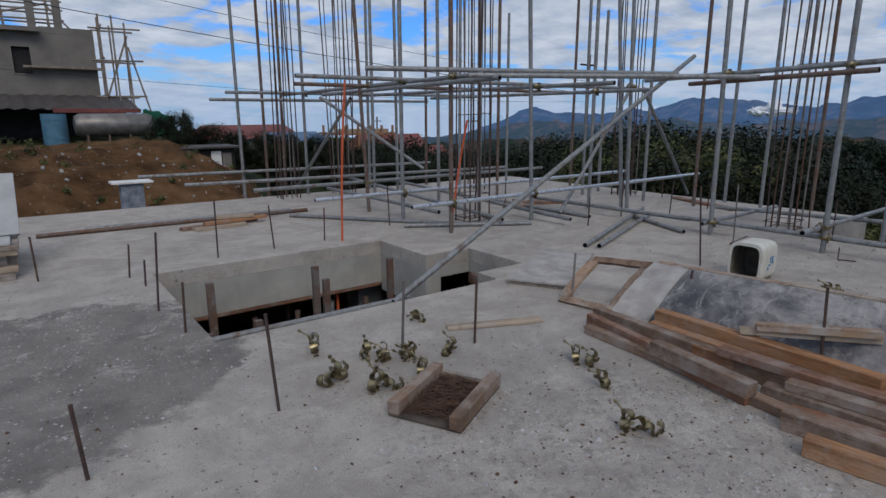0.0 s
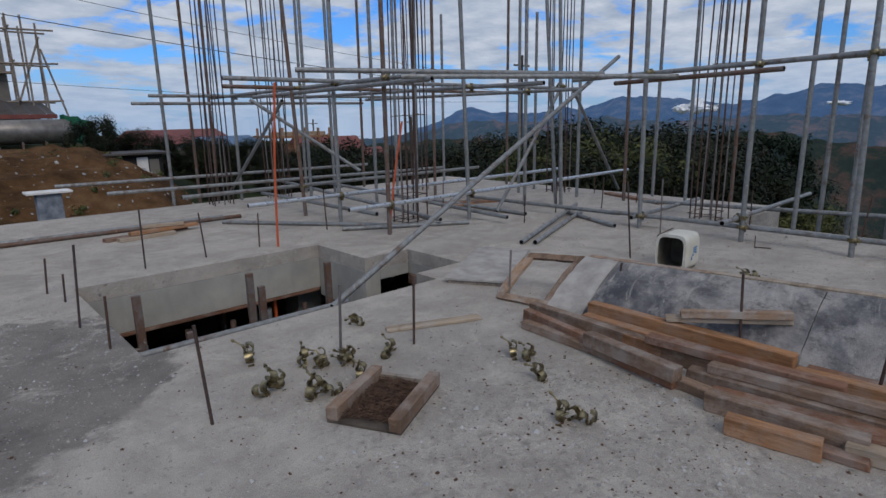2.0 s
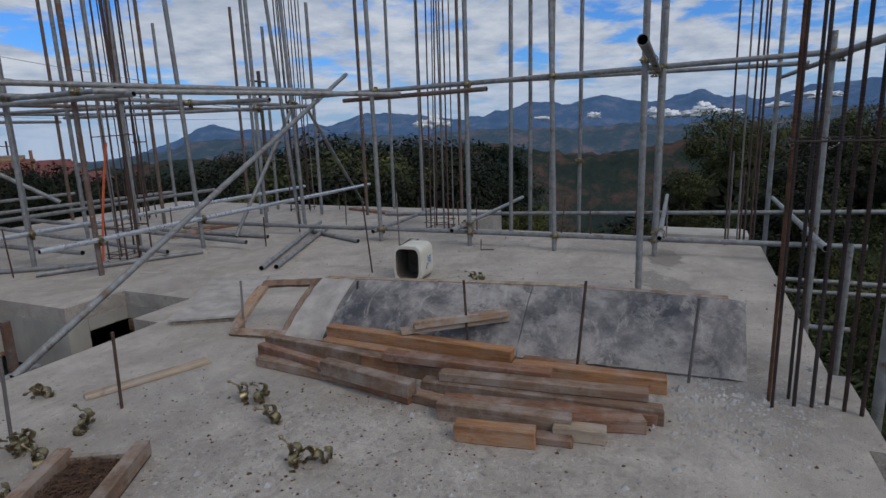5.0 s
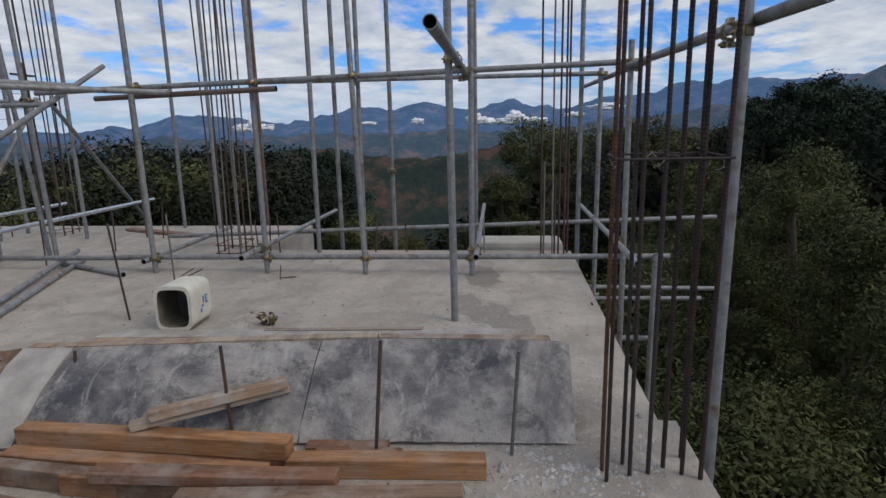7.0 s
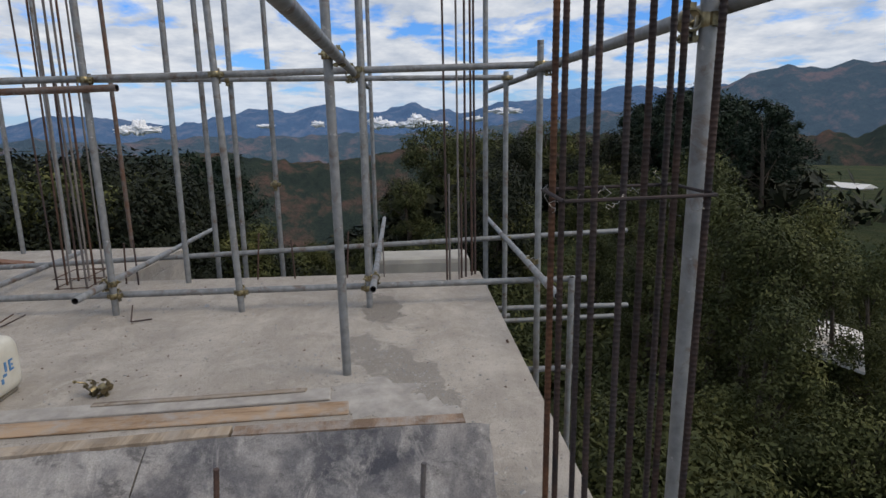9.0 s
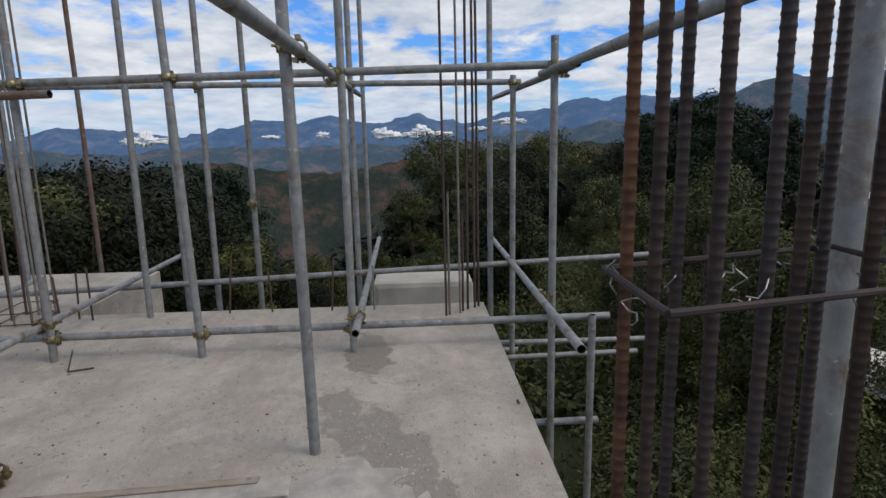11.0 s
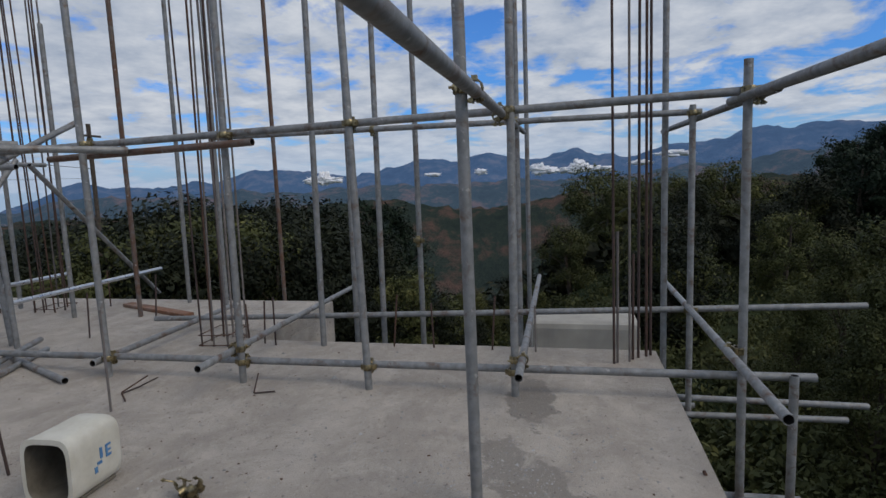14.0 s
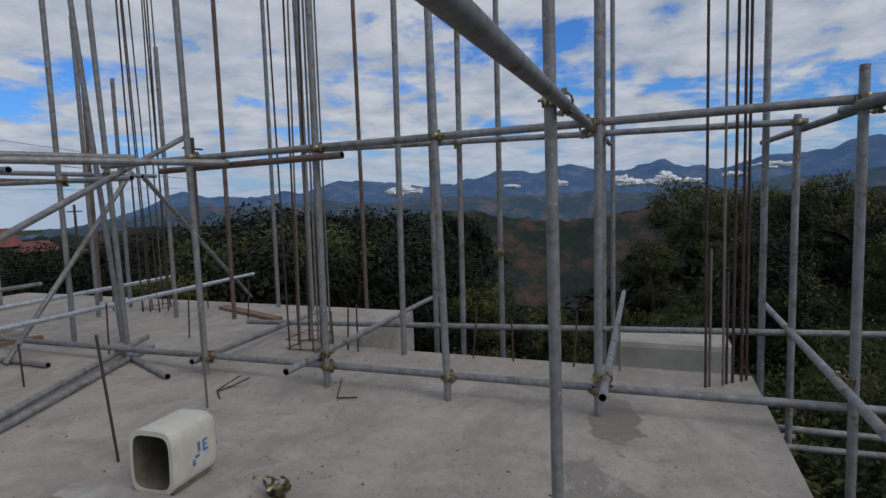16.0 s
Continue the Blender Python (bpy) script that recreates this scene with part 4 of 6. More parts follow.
panel((3.43, 3.50), (4.73, 4.06), 0.035, PLY_CEMENT, "cement-covered plywood sheet lying beside the opening", (30, 0))
# the long film-faced shutter, propped up so that it slopes towards the timber pile
REAR = ((-0.40, 4.15, 0.352), (0.68, 4.08, 0.372), (2.60, 3.94, 0.325), (3.10, 3.80, 0.302))
FRONT = ((-0.40, 3.73, 0.006), (0.60, 3.665, 0.006), (2.32, 3.475, 0.006), (3.10, 3.36, 0.006))


def along(rows, y):
    for p, q in zip(rows, rows[1:]):
        if y <= q[0]:
            k = (y - p[0]) / (q[0] - p[0])
            return Vector((p[1] + (q[1] - p[1]) * k, y, p[2] + (q[2] - p[2]) * k))
    return Vector((rows[-1][1], y, rows[-1][2]))


def slope(y, u, lift=0.0):
    """A point on the shutter's face: u runs from its foot to its upper edge, with a slight belly."""
    p = along(FRONT, y).lerp(along(REAR, y), u)
    n = Vector((-0.66, 0.0, 0.75))
    return p + n * (lift + 0.022 * math.sin(math.pi * u) + 0.004 * math.sin(3.1 * y + 2 * u))


def sheet(y0, y1, u0, u1, thick, lift, ny, nu, droop=False, ragged=0.0, seed=1):
    rs = random.Random(seed)
    bm = bmesh.new()
    layers = []
    for k in (0, 1):
        rows = []
        for i in range(ny + 1):
            y = y0 + (y1 - y0) * i / ny
            row = []
            for j in range(nu + 1):
                u = u0 + (u1 - u0) * j / nu
                down = -0.03 * (1 - smooth_step(y0, y0 + 0.07, y)) if droop else 0.0
                row.append(slope(y, u, lift + k * thick + down) + (Vector((0, rs.uniform(-ragged, ragged), rs.uniform(-ragged, ragged))) if j in (0, nu) or i in (0, ny) else Vector()))
            rows.append(row)
        layers.append(rows)
    for i in range(ny + 1):
        for j in range(nu + 1):
            if i in (0, ny) or j in (0, nu):
                layers[1][i][j] = layers[0][i][j] + Vector((-0.66, 0, 0.75)) * thick
    grid = [[[bm.verts.new(p) for p in row] for row in rows] for rows in layers]
    for g in grid:
        for i in range(ny):
            for j in range(nu):
                bm.faces.new((g[i][j], g[i + 1][j], g[i + 1][j + 1], g[i][j + 1]))
    a, b = grid
    for i in range(ny):
        for j in (0, nu):
            bm.faces.new((a[i][j], a[i + 1][j], b[i + 1][j], b[i][j]))
    for j in range(nu):
        for i in (0, ny):
            bm.faces.new((a[i][j], a[i][j + 1], b[i][j + 1], b[i][j]))
    return fix(bm)


def smooth_step(a, b, v):
    t = min(max((v - a) / (b - a), 0.0), 1.0)
    return t * t * (3 - 2 * t)


shutter = thing("formwork_shutter", (0, 0, 0), "long dark film-faced plywood shutter, cement-smeared and propped at a slope", "formwork panel")
part("plywood_sheet", sheet(-0.40, 0.925, 0.0, 1.0, 0.018, 0.0, 24, 10, True, 0.004, 1), FILMPLY, shutter, "dark plywood sheet with a worn cement-stained end", 30)
part("plywood_sheet", sheet(0.93, 2.30, 0.0, 1.0, 0.018, -0.004, 18, 10, False, 0.003, 2), FILMPLY, shutter, "dark plywood sheet with bluish film showing", 30)
part("plywood_strip", sheet(2.305, 2.60, 0.0, 1.0, 0.018, 0.0, 8, 10, False, 0.004, 3), PLY_CEMENT, shutter, "rough board strip crusted with white cement", 30)
for y0, y1, u0, u1, m in ((2.60, 3.06, 0.0, 0.10, WOOD_CRUST), (2.60, 3.06, 0.88, 1.0, WOOD_BROWN), (3.0, 3.08, 0.1, 0.88, WOOD_CRUST), (2.605, 2.65, 0.1, 0.88, WOOD_BROWN)):
    part("frame_bar", sheet(y0, y1, u0, u1, 0.03, -0.01, 6, 3, False, 0.003, 4), m, shutter, "cement-crusted timber bar of the open end")
for y0, y1, lift, m in ((-0.30, 0.62, 0.0, WOOD_CRUST), (0.63, 1.62, 0.004, WOOD_PALE), (1.63, 2.58, -0.002, WOOD_CRUST)):
    bm = bmesh.new()
    a, b = along(REAR, y0) + Vector((0.035, 0, -0.03 + lift)), along(REAR, y1) + Vector((0.035, 0, -0.03 + lift))
    add_box(bm, (0, -0.035, 0), ((b - a).length, 0.035, 0.045))
    bm.transform(Matrix.Translation(a) @ (b - a).to_track_quat("X", "Z").to_matrix().to_4x4())
    part("top_batten", bm, m, shutter, "cement-crusted timber along the upper edge")
for y in (-0.25, 0.5, 1.2, 1.9, 2.42):
    bm = bmesh.new()
    p = along(REAR, y)
    add_box(bm, (p.x - 0.06, y - 0.03, 0.0), (p.x - 0.0, y + 0.03, p.z - 0.045))
    part("prop_stud", bm, WOOD_GREY, shutter)
for a, e, w, h, m in (((4.85, 2.95, 0.0), (5.02, 0.28, 0.0), 0.15, 0.012, WOOD_WORN), ((5.01, 2.98, 0.0), (5.20, 0.40, 0.0), 0.15, 0.016, PLY_CEMENT), ((5.15, 1.75, 0.016), (5.24, 0.55, 0.016), 0.045, 0.012, WOOD_GREY)):
    lumber(a, e, w, h, m, "stained timber plank lying flat behind the shutter")["group"] = "planks behind the shutter"

# cement spilt where the planks end
def spill(cx, cy, rx, ry, z, seed, material):
    rs = random.Random(seed)
    bm = bmesh.new()
    n = 40
    mid = bm.verts.new((cx, cy, z + 0.012))
    rims = []
    for k, h in ((0.55, 0.010), (1.0, 0.0)):
        rims.append([bm.verts.new((cx + rx * k * math.cos(a) * w, cy + ry * k * math.sin(a) * w, z + h)) for a, w in ((2 * math.pi * i / n, rs.uniform(0.72, 1.15)) for i in range(n))])
    for i in range(n):
        bm.faces.new((mid, rims[0][i], rims[0][(i + 1) % n]))
    skin(bm, rims[0], rims[1])
    tagged(part("cement_spill", fix(bm), material, None, "", 60), "ragged grey cement spill on the slab", "cement", "cement spills", "stuff")


spill(5.14, 0.14, 0.26, 0.30, 0.001, 1, PLY_CEMENT)
spill(4.85, -0.12, 0.30, 0.22, 0.001, 5, PLY_CEMENT)
spill(3.95, -0.58, 0.30, 0.16, 0.001, 2, SLAB)

# tray of nails and wire
tray = thing("nail_tray", Matrix.Translation((1.64, 2.28, 0)) @ pose(0, 0, 0, 0, 0, 28), "shallow timber tray full of rusty wire and nails", "timber tray")
part("tray_base", box((-0.27, -0.2, 0), (0.27, 0.2, 0.014), 0.002), BARK, tray, "thin dirty plywood bottom")
part("tray_side", box((-0.27, 0.14, 0.014), (0.25, 0.205, 0.085), 0.005), WOOD_BROWN, tray)
part("tray_side", box((-0.28, -0.205, 0.014), (0.27, -0.14, 0.085), 0.005), WOOD_BROWN, tray)
part("tray_end", box((0.22, -0.14, 0.014), (0.25, 0.14, 0.05), 0.003), WOOD_GREY, tray)
bm = bmesh.new()
rn = random.Random(8)
for i in range(520):
    c = Vector((rn.uniform(-0.22, 0.2), rn.uniform(-0.12, 0.12), 0.018 + rn.random() * 0.03))
    a = rn.uniform(0, math.pi)
    d = Vector((math.cos(a), math.sin(a), rn.uniform(-0.15, 0.2))) * rn.uniform(0.02, 0.06)
    p, q = c - d, c + d
    for v in (p, q):
        v.x, v.y, v.z = min(max(v.x, -0.25), 0.21), min(max(v.y, -0.135), 0.135), max(v.z, 0.018)
    add_tube(bm, p, q, 0.0022, 4, False)
tagged(part("scrap_wire", bm, RUST_WIRE), "tangle of rusty nails and short tie wire", "wire scrap", "", "stuff").matrix_world = Matrix.Translation((1.64, 2.28, 0)) @ pose(0, 0, 0, 0, 0, 28)

# loose clamps, sprung open
def open_clamp(at, spread, label):
    root = thing("loose_clamp", at, label, "pipe clamp", "loose clamps on the slab")
    for k, (turn, arcs) in enumerate(((pose(0, 0, 0), (200, spread)), (pose(0.0, 0.055, 0.01, 0, 78, 12), (190, spread * 0.5)))):
        bm = bmesh.new()
        for flap, (a0, a1, m) in enumerate(((80, 80 + arcs[0], Matrix.Identity(4)), (-100, 80, Matrix.Translation((-0.034, 0, 0)) @ pose(0, 0, 0, 0, 0, -arcs[1]) @ Matrix.Translation((0.034, 0, 0))))):
            prof = ((0.029, -0.022), (0.036, -0.025), (0.037, 0.0), (0.036, 0.025), (0.029, 0.022), (0.032, 0.0))
            rows = []
            for s in range(10):
                a = radians(a0 + (a1 - a0) * s / 9)
                wide = 1.0 if 1 < s < 8 else 0.7
                rows.append([bm.verts.new(m @ Vector((r * math.cos(a), r * math.sin(a), z * wide))) for r, z in prof])
            for p, q in zip(rows, rows[1:]):
                skin(bm, p, q)
            bm.faces.new(rows[0])
            bm.faces.new(rows[-1])
            a = radians(a1)
            tip = m @ Vector((0.033 * math.cos(a), 0.033 * math.sin(a), 0))
            add_box(bm, (-0.006, -0.012, -0.016), (0.006, 0.026, 0.016), m @ Matrix.Translation((0.036 * math.cos(a), 0.036 * math.sin(a), 0)) @ pose(0, 0, 0, 0, 0, a1 - 60))
        fix(bm)
        bm.transform(turn)
        band = part("clamp_band", bm, BRASS, root, "", 35)
        bm = bmesh.new()
        p, q = Vector((0.03, 0.03, 0)), Vector((0.085, 0.055 + 0.02 * k, 0.012))
        add_tube(bm, p, q, 0.0055, 8, False)
        d = (q - p).normalized()
        add_tube(bm, q - d * 0.022, q - d * 0.008, 0.012, 6, False)
        fix(bm)
        bm.transform(turn)
        part("bolt", bm, BRASS, band, "", 35)
    return root


LOOSE = "loose yellow zinc-plated pipe clamp, sprung open, on the slab"
kinds = [open_clamp(pose(1.34, 3.29, 0.04, 80, 10, 70), 70, LOOSE), open_clamp(pose(1.24, 2.83, 0.04, 70, 35, 10), 120, LOOSE), open_clamp(pose(1.38, 2.60, 0.04, 95, 20, 40), 30, LOOSE)]
CLAMPS = ((1.31, 2.84, 0, 100), (1.46, 2.56, 60, 140), (1.56, 3.02, 20, 0), (1.66, 2.95, 60, 60), (1.73, 2.84, 15, 130), (1.80, 2.87, 90, 20), (1.62, 2.90, 45, 200), (2.03, 2.77, 30, 20), (2.2, 3.35, 70, 120),
          (2.56, 2.20, 20, 50), (2.60, 2.11, 70, 10), (2.42, 1.87, 40, 80), (2.14, 1.53, 15, 20), (2.19, 1.44, 80, 90), (1.70, 2.61, 0, 50), (5.31, 1.83, 30, 60), (5.33, 1.77, 85, 0))
for i, (x, y, rx, rz) in enumerate(CLAMPS):
    copy_thing(kinds[i % 3], pose(x, y, 0.034, 90 - rx * 0.4, rx * 0.7, rz)).scale = (0.82, 0.82, 0.82)

# cut plastic jug lying on its side, open end towards the opening
def jug():
    root = thing("cut_plastic_jug", pose(5.31, 2.465, 0.0, 0, 0, 3), "dirty cream plastic jug cut open, lying on its side", "plastic jug")
    secs = 24
    def outline(k):
        pts = []
        for i in range(secs):
            a = 2 * math.pi * (i + 0.5) / secs
            c, s = math.cos(a), math.sin(a)
            e = 0.42
            pts.append((0.138 * k * math.copysign(abs(c) ** e, c), 0.168 + 0.168 * k * math.copysign(abs(s) ** e, s)))
        return pts
    bm = bmesh.new()
    rows = []
    for x, k in ((-0.17, 1.0), (-0.10, 0.985), (0.0, 0.98), (0.10, 0.985), (0.15, 0.97), (0.175, 0.86), (0.185, 0.6)):
        rows.append([bm.verts.new((x + (0.02 * (z - 0.17) if x < -0.16 else 0), y, z)) for y, z in outline(k)])
    for p, q in zip(rows, rows[1:]):
        skin(bm, p, q)
    bm.faces.new(rows[-1])
    inner = []
    for x, k in ((-0.17, 0.84), (-0.155, 0.84), (-0.08, 0.94), (0.14, 0.93)):
        inner.append([bm.verts.new((x + (0.02 * (z - 0.17) if x < -0.16 else 0), y, z)) for y, z in outline(k)])
    skin(bm, rows[0], inner[0])
    for p, q in zip(inner, inner[1:]):
        skin(bm, p, q, 1)
    bm.faces.new(inner[-1]).material_index = 1
    bm.transform(Matrix.Translation((0, 0, 0.003)))
    part("jug_body", fix(bm), PLASTIC, root, "", 50, (PLASTIC_IN,))
    bm = bmesh.new()
    for x0, x1, z0, z1 in ((-0.03, -0.012, 0.10, 0.13), (-0.01, 0.02, 0.135, 0.15), (0.012, 0.028, 0.16, 0.215), (0.05, 0.062, 0.15, 0.215), (0.062, 0.085, 0.15, 0.162), (0.062, 0.082, 0.177, 0.187), (0.062, 0.085, 0.204, 0.215)):
        add_box(bm, (x0, -0.1395, z0), (x1, -0.1355, z1))
    part("printed_mark", bm, BLUE_INK, root, "faded blue printed marks")
    bm = bmesh.new()
    add_box(bm, (-0.16, -0.12, 0.008), (0.12, 0.11, 0.02))
    part("dried_mortar", bm, PLASTIC_IN, root, "dark residue in the jug")
    root.scale = (1.06, 1.04, 1.05)
jug()

# pile of boards at the slab's far side
stack = 0.0
for i, (dx, dy, h, m) in enumerate(((0.0, 0.0, 0.06, WOOD_GREY), (0.03, 0.05, 0.06, WOOD_PALE), (-0.05, 0.1, 0.1, WOOD_GREY), (0.04, 0.0, 0.04, WOOD_PALE), (0.06, 0.0, 0.05, WOOD_GREY), (0.0, 0.0, 0.03, PLY_PALE))):
    ob = part("stacked_board", box((-1.5 + dx, 6.55 + dy, stack), (-0.16 + dx, 7.8 + dy, stack + h), 0.006), m)
    stack += h + 0.004
    tagged(ob, "weathered grey formwork board in a stack", "board", "stacked boards")
ob = part("leaning_sheet", box((-1.5, -0.02, 0), (0, 0.02, 0.72), 0.004), PLY_PALE)
ob.matrix_world = pose(-0.08, 6.9, stack, -40, 0, -3)
tagged(ob, "pale plywood sheet leaning on the stacked boards", "plywood sheet")

# small debris
def scatter(name, count, areas, sizes, material, label, seed):
    rn = random.Random(seed)
    verts, faces = [], []
    for _ in range(count):
        cx, cy, sx, sy = areas[rn.randrange(len(areas))]
        x, y = rn.gauss(cx, sx), rn.gauss(cy, sy)
        if not (EDGE_W < x < EDGE_E - 0.1 and EDGE_S + 0.05 < y < EDGE_N) or (OX0 - 0.05 < x < NX1 and OY0 - 0.05 < y < OY1):
            continue
        s = rn.uniform(*sizes) * (0.5 + rn.random() ** 3)
        a = rn.uniform(0, 6.28)
        b = len(verts)
        for k in range(5):
            r = s * rn.uniform(0.6, 1.2)
            verts.append((x + r * math.cos(a + 1.257 * k), y + r * math.sin(a + 1.257 * k), 0.0))
        verts.append((x + s * rn.uniform(-0.3, 0.3), y + s * rn.uniform(-0.3, 0.3), s * rn.uniform(0.5, 1.0)))
        faces += [(b + k, b + (k + 1) % 5, b + 5) for k in range(5)]
    me = bpy.data.meshes.new(name)
    me.from_pydata(verts, [], faces)
    me.materials.append(material)
    tagged(new(name, me), label, "debris", "", "stuff")


scatter("grit", 15000, ((2.2, 1.1, 0.6, 0.7), (3.6, -0.4, 0.4, 0.3), (0.2, 4.0, 0.8, 0.9), (1.6, 2.4, 1.2, 0.9), (5.5, 0.1, 0.7, 0.4), (0.5, 5.4, 0.6, 0.6), (6.5, 2.0, 1.5, 1.5)), (0.0025, 0.0095), STONE, "pale grit and cement crumbs on the slab", 2)
scatter("dark_crumbs", 2600, ((2.3, 1.0, 0.7, 0.7), (2.6, 1.0, 1.2, 1.2), (2.4, 2.0, 0.7, 0.5), (2.1, 1.2, 0.5, 0.6), (6.0, 1.6, 1.0, 1.2), (0.3, 3.2, 0.9, 0.9), (1.6, 1.6, 1.0, 0.7), (5.6, 5.5, 1.6, 1.6)), (0.003, 0.0095), RUST_WIRE, "dark crumbs and bark bits on the slab", 3)
scatter("column_rubble", 420, ((3.75, -0.35, 0.28, 0.22), (3.3, -0.2, 0.25, 0.2)), (0.006, 0.02), STONE, "grey mortar rubble round the column bars", 6)
scatter("mortar_lumps", 70, ((2.2, 1.9, 0.6, 0.5), (7.4, 2.3, 0.4, 0.2), (3.7, -0.3, 0.4, 0.3), (6.9, 1.6, 0.5, 0.6)), (0.012, 0.03), STONE, "small grey mortar lumps on the slab", 4)
for x, y, rz, s in ((6.42, 3.15, 40, 1.0), (6.75, 2.1, 100, 0.7), (6.55, 3.3, -20, 0.8)):
    bm = bmesh.new()
    add_tube(bm, (0, 0, 0.01), (0.22 * s, 0.03, 0.01), 0.006, 6, False)
    add_tube(bm, (0.22 * s, 0.03, 0.012), (0.26 * s, -0.16, 0.10), 0.006, 6, False)
    ob = part("bent_bar", fix(bm), REBAR)
    ob.matrix_world = pose(x, y, 0, 0, 0, rz)
    tagged(ob, "short bent rusty bar dropped on the slab", "rebar", "bent bars on the slab")


# ---- ground and hills ----
EYE_X, EYE_Y, EYE_Z = 1.5, -0.1, 1.55


def smooth(a, b, v):
    t = min(max((v - a) / (b - a), 0.0), 1.0)
    return t * t * (3 - 2 * t)


def table(rows, a):
    for (a0, e0), (a1, e1) in zip(rows, rows[1:]):
        if a0 <= a <= a1:
            return e0 + (e1 - e0) * (a - a0) / (a1 - a0)
    return rows[-1][1] if a > rows[-1][0] else rows[0][1]


def ground_z(x, y):
    r, az = math.hypot(x - 3, y - 4), math.degrees(math.atan2(y - 4, x - 3))
    bank = smooth(64, 88, az) * (1 - smooth(150, 175, az))
    north = smooth(38, 66, az) * (1 - smooth(150, 175, az))
    down = -3.2 - 0.24 * max(r - 9, 0)
    up = -2.4 + 2.5 * smooth(8.5, 16.5, r) + 0.25 * smooth(17, 24, r) - 0.01 * max(r - 40, 0)
    plateau = -3.2 + 0.4 * smooth(10, 30, r) - 0.03 * max(r - 30, 0)
    z = down * (1 - north) + plateau * north
    z = z * (1 - bank) + up * bank
    spur = smooth(8, 40, r) * (1 - smooth(-12, 4, az)) * smooth(-110, -70, az)
    z += spur * (0.19 * max(r - 9, 0))
    lumps = 0.5 * noise.noise(Vector((x * 0.12, y * 0.12, 0))) + 0.18 * noise.noise(Vector((x * 0.6, y * 0.6, 3)))
    return max(z, -150) + lumps * smooth(8, 14, r)


def polar(name, radii, az0, az1, step, height, material, label, category):
    verts, faces = [], []
    n = int((az1 - az0) / step) + 1
    for r in radii:
        for i in range(n):
            a = radians(az0 + i * step)
            x, y = 3 + r * math.cos(a), 4 + r * math.sin(a)
            verts.append((x, y, height(x, y, r, az0 + i * step)))
    for k in range(len(radii) - 1):
        for i in range(n - 1):
            b = k * n + i
            faces.append((b, b + n, b + n + 1, b + 1))
    me = bpy.data.meshes.new(name)
    me.from_pydata(verts, [], faces)
    me.materials.append(material)
    me.polygons.foreach_set("use_smooth", [True] * len(me.polygons))
    return tagged(new(name, me), label, category, "", "structure")


polar("ground", [0.5, 4, 7, 8, 9] + [9.6 * 1.042 ** i for i in range(100)] + [700, 1000, 2000, 4500], -180, 180, 2, lambda x, y, r, a: ground_z(x, y), GROUND, "green and brown sloping hillside ground", "ground")


def bank_z(x, y, r, a):
    e = smooth(69, 80, a) * (1 - smooth(126, 134, a))
    return ground_z(x, y) + 0.32 * e - 1.2 * (1 - e) + 0.22 * noise.noise(Vector((x * 1.1, y * 1.1, 5))) + 0.1 * noise.noise(Vector((x * 3, y * 3, 8)))


polar("earth_bank", [7.5 + 0.25 * i for i in range(50)], 66, 136, 0.7, bank_z, EARTH, "bare orange earth embankment with stones", "earth bank")


def ridges(name, r0, rows, base, material, label, seed, rough):
    def height(x, y, r, a):
        crest = 1.55 + r0 * math.tan(radians(table(rows, a) + 0.25))
        k = smooth(0.62, 1.0, r / r0) if r <= r0 else 1 - smooth(1.0, 1.25, r / r0)
        w = noise.fractal(Vector((math.cos(radians(a)) * 9 * rough, math.sin(radians(a)) * 9 * rough, seed)), 0.9, 2.1, 7)
        g = noise.fractal(Vector((x / r0 * 14 * rough, y / r0 * 14 * rough, seed + 4)), 0.9, 2.1, 6)
        return base + (crest - base) * k + r0 * 0.0060 * w * k + r0 * 0.007 * g * k
    polar(name, [r0 * (0.6 + 0.025 * i) for i in range(27)], -80, 75, 0.4, height, material, label, "hills")


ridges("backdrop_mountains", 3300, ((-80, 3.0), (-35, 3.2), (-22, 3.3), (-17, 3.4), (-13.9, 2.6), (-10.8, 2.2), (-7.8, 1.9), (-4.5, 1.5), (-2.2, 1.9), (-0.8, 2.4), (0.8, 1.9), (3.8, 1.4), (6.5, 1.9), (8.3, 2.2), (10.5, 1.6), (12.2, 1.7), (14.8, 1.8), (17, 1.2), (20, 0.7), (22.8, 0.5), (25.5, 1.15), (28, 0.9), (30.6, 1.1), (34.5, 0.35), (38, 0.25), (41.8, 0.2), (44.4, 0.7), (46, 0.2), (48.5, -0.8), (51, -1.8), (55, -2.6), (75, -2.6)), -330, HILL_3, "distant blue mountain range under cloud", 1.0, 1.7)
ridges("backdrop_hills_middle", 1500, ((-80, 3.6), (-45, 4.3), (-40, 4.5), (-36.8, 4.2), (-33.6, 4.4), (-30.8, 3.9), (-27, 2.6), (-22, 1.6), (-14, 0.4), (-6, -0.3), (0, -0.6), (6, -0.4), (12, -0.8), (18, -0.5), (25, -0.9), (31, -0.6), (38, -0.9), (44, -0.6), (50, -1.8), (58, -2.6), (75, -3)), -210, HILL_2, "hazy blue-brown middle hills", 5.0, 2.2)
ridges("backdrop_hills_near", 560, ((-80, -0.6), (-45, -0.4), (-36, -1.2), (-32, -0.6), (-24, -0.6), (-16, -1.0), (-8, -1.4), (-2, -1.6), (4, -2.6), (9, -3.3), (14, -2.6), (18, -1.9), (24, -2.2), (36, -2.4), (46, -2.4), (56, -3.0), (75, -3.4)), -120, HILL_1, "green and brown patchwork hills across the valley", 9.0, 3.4)

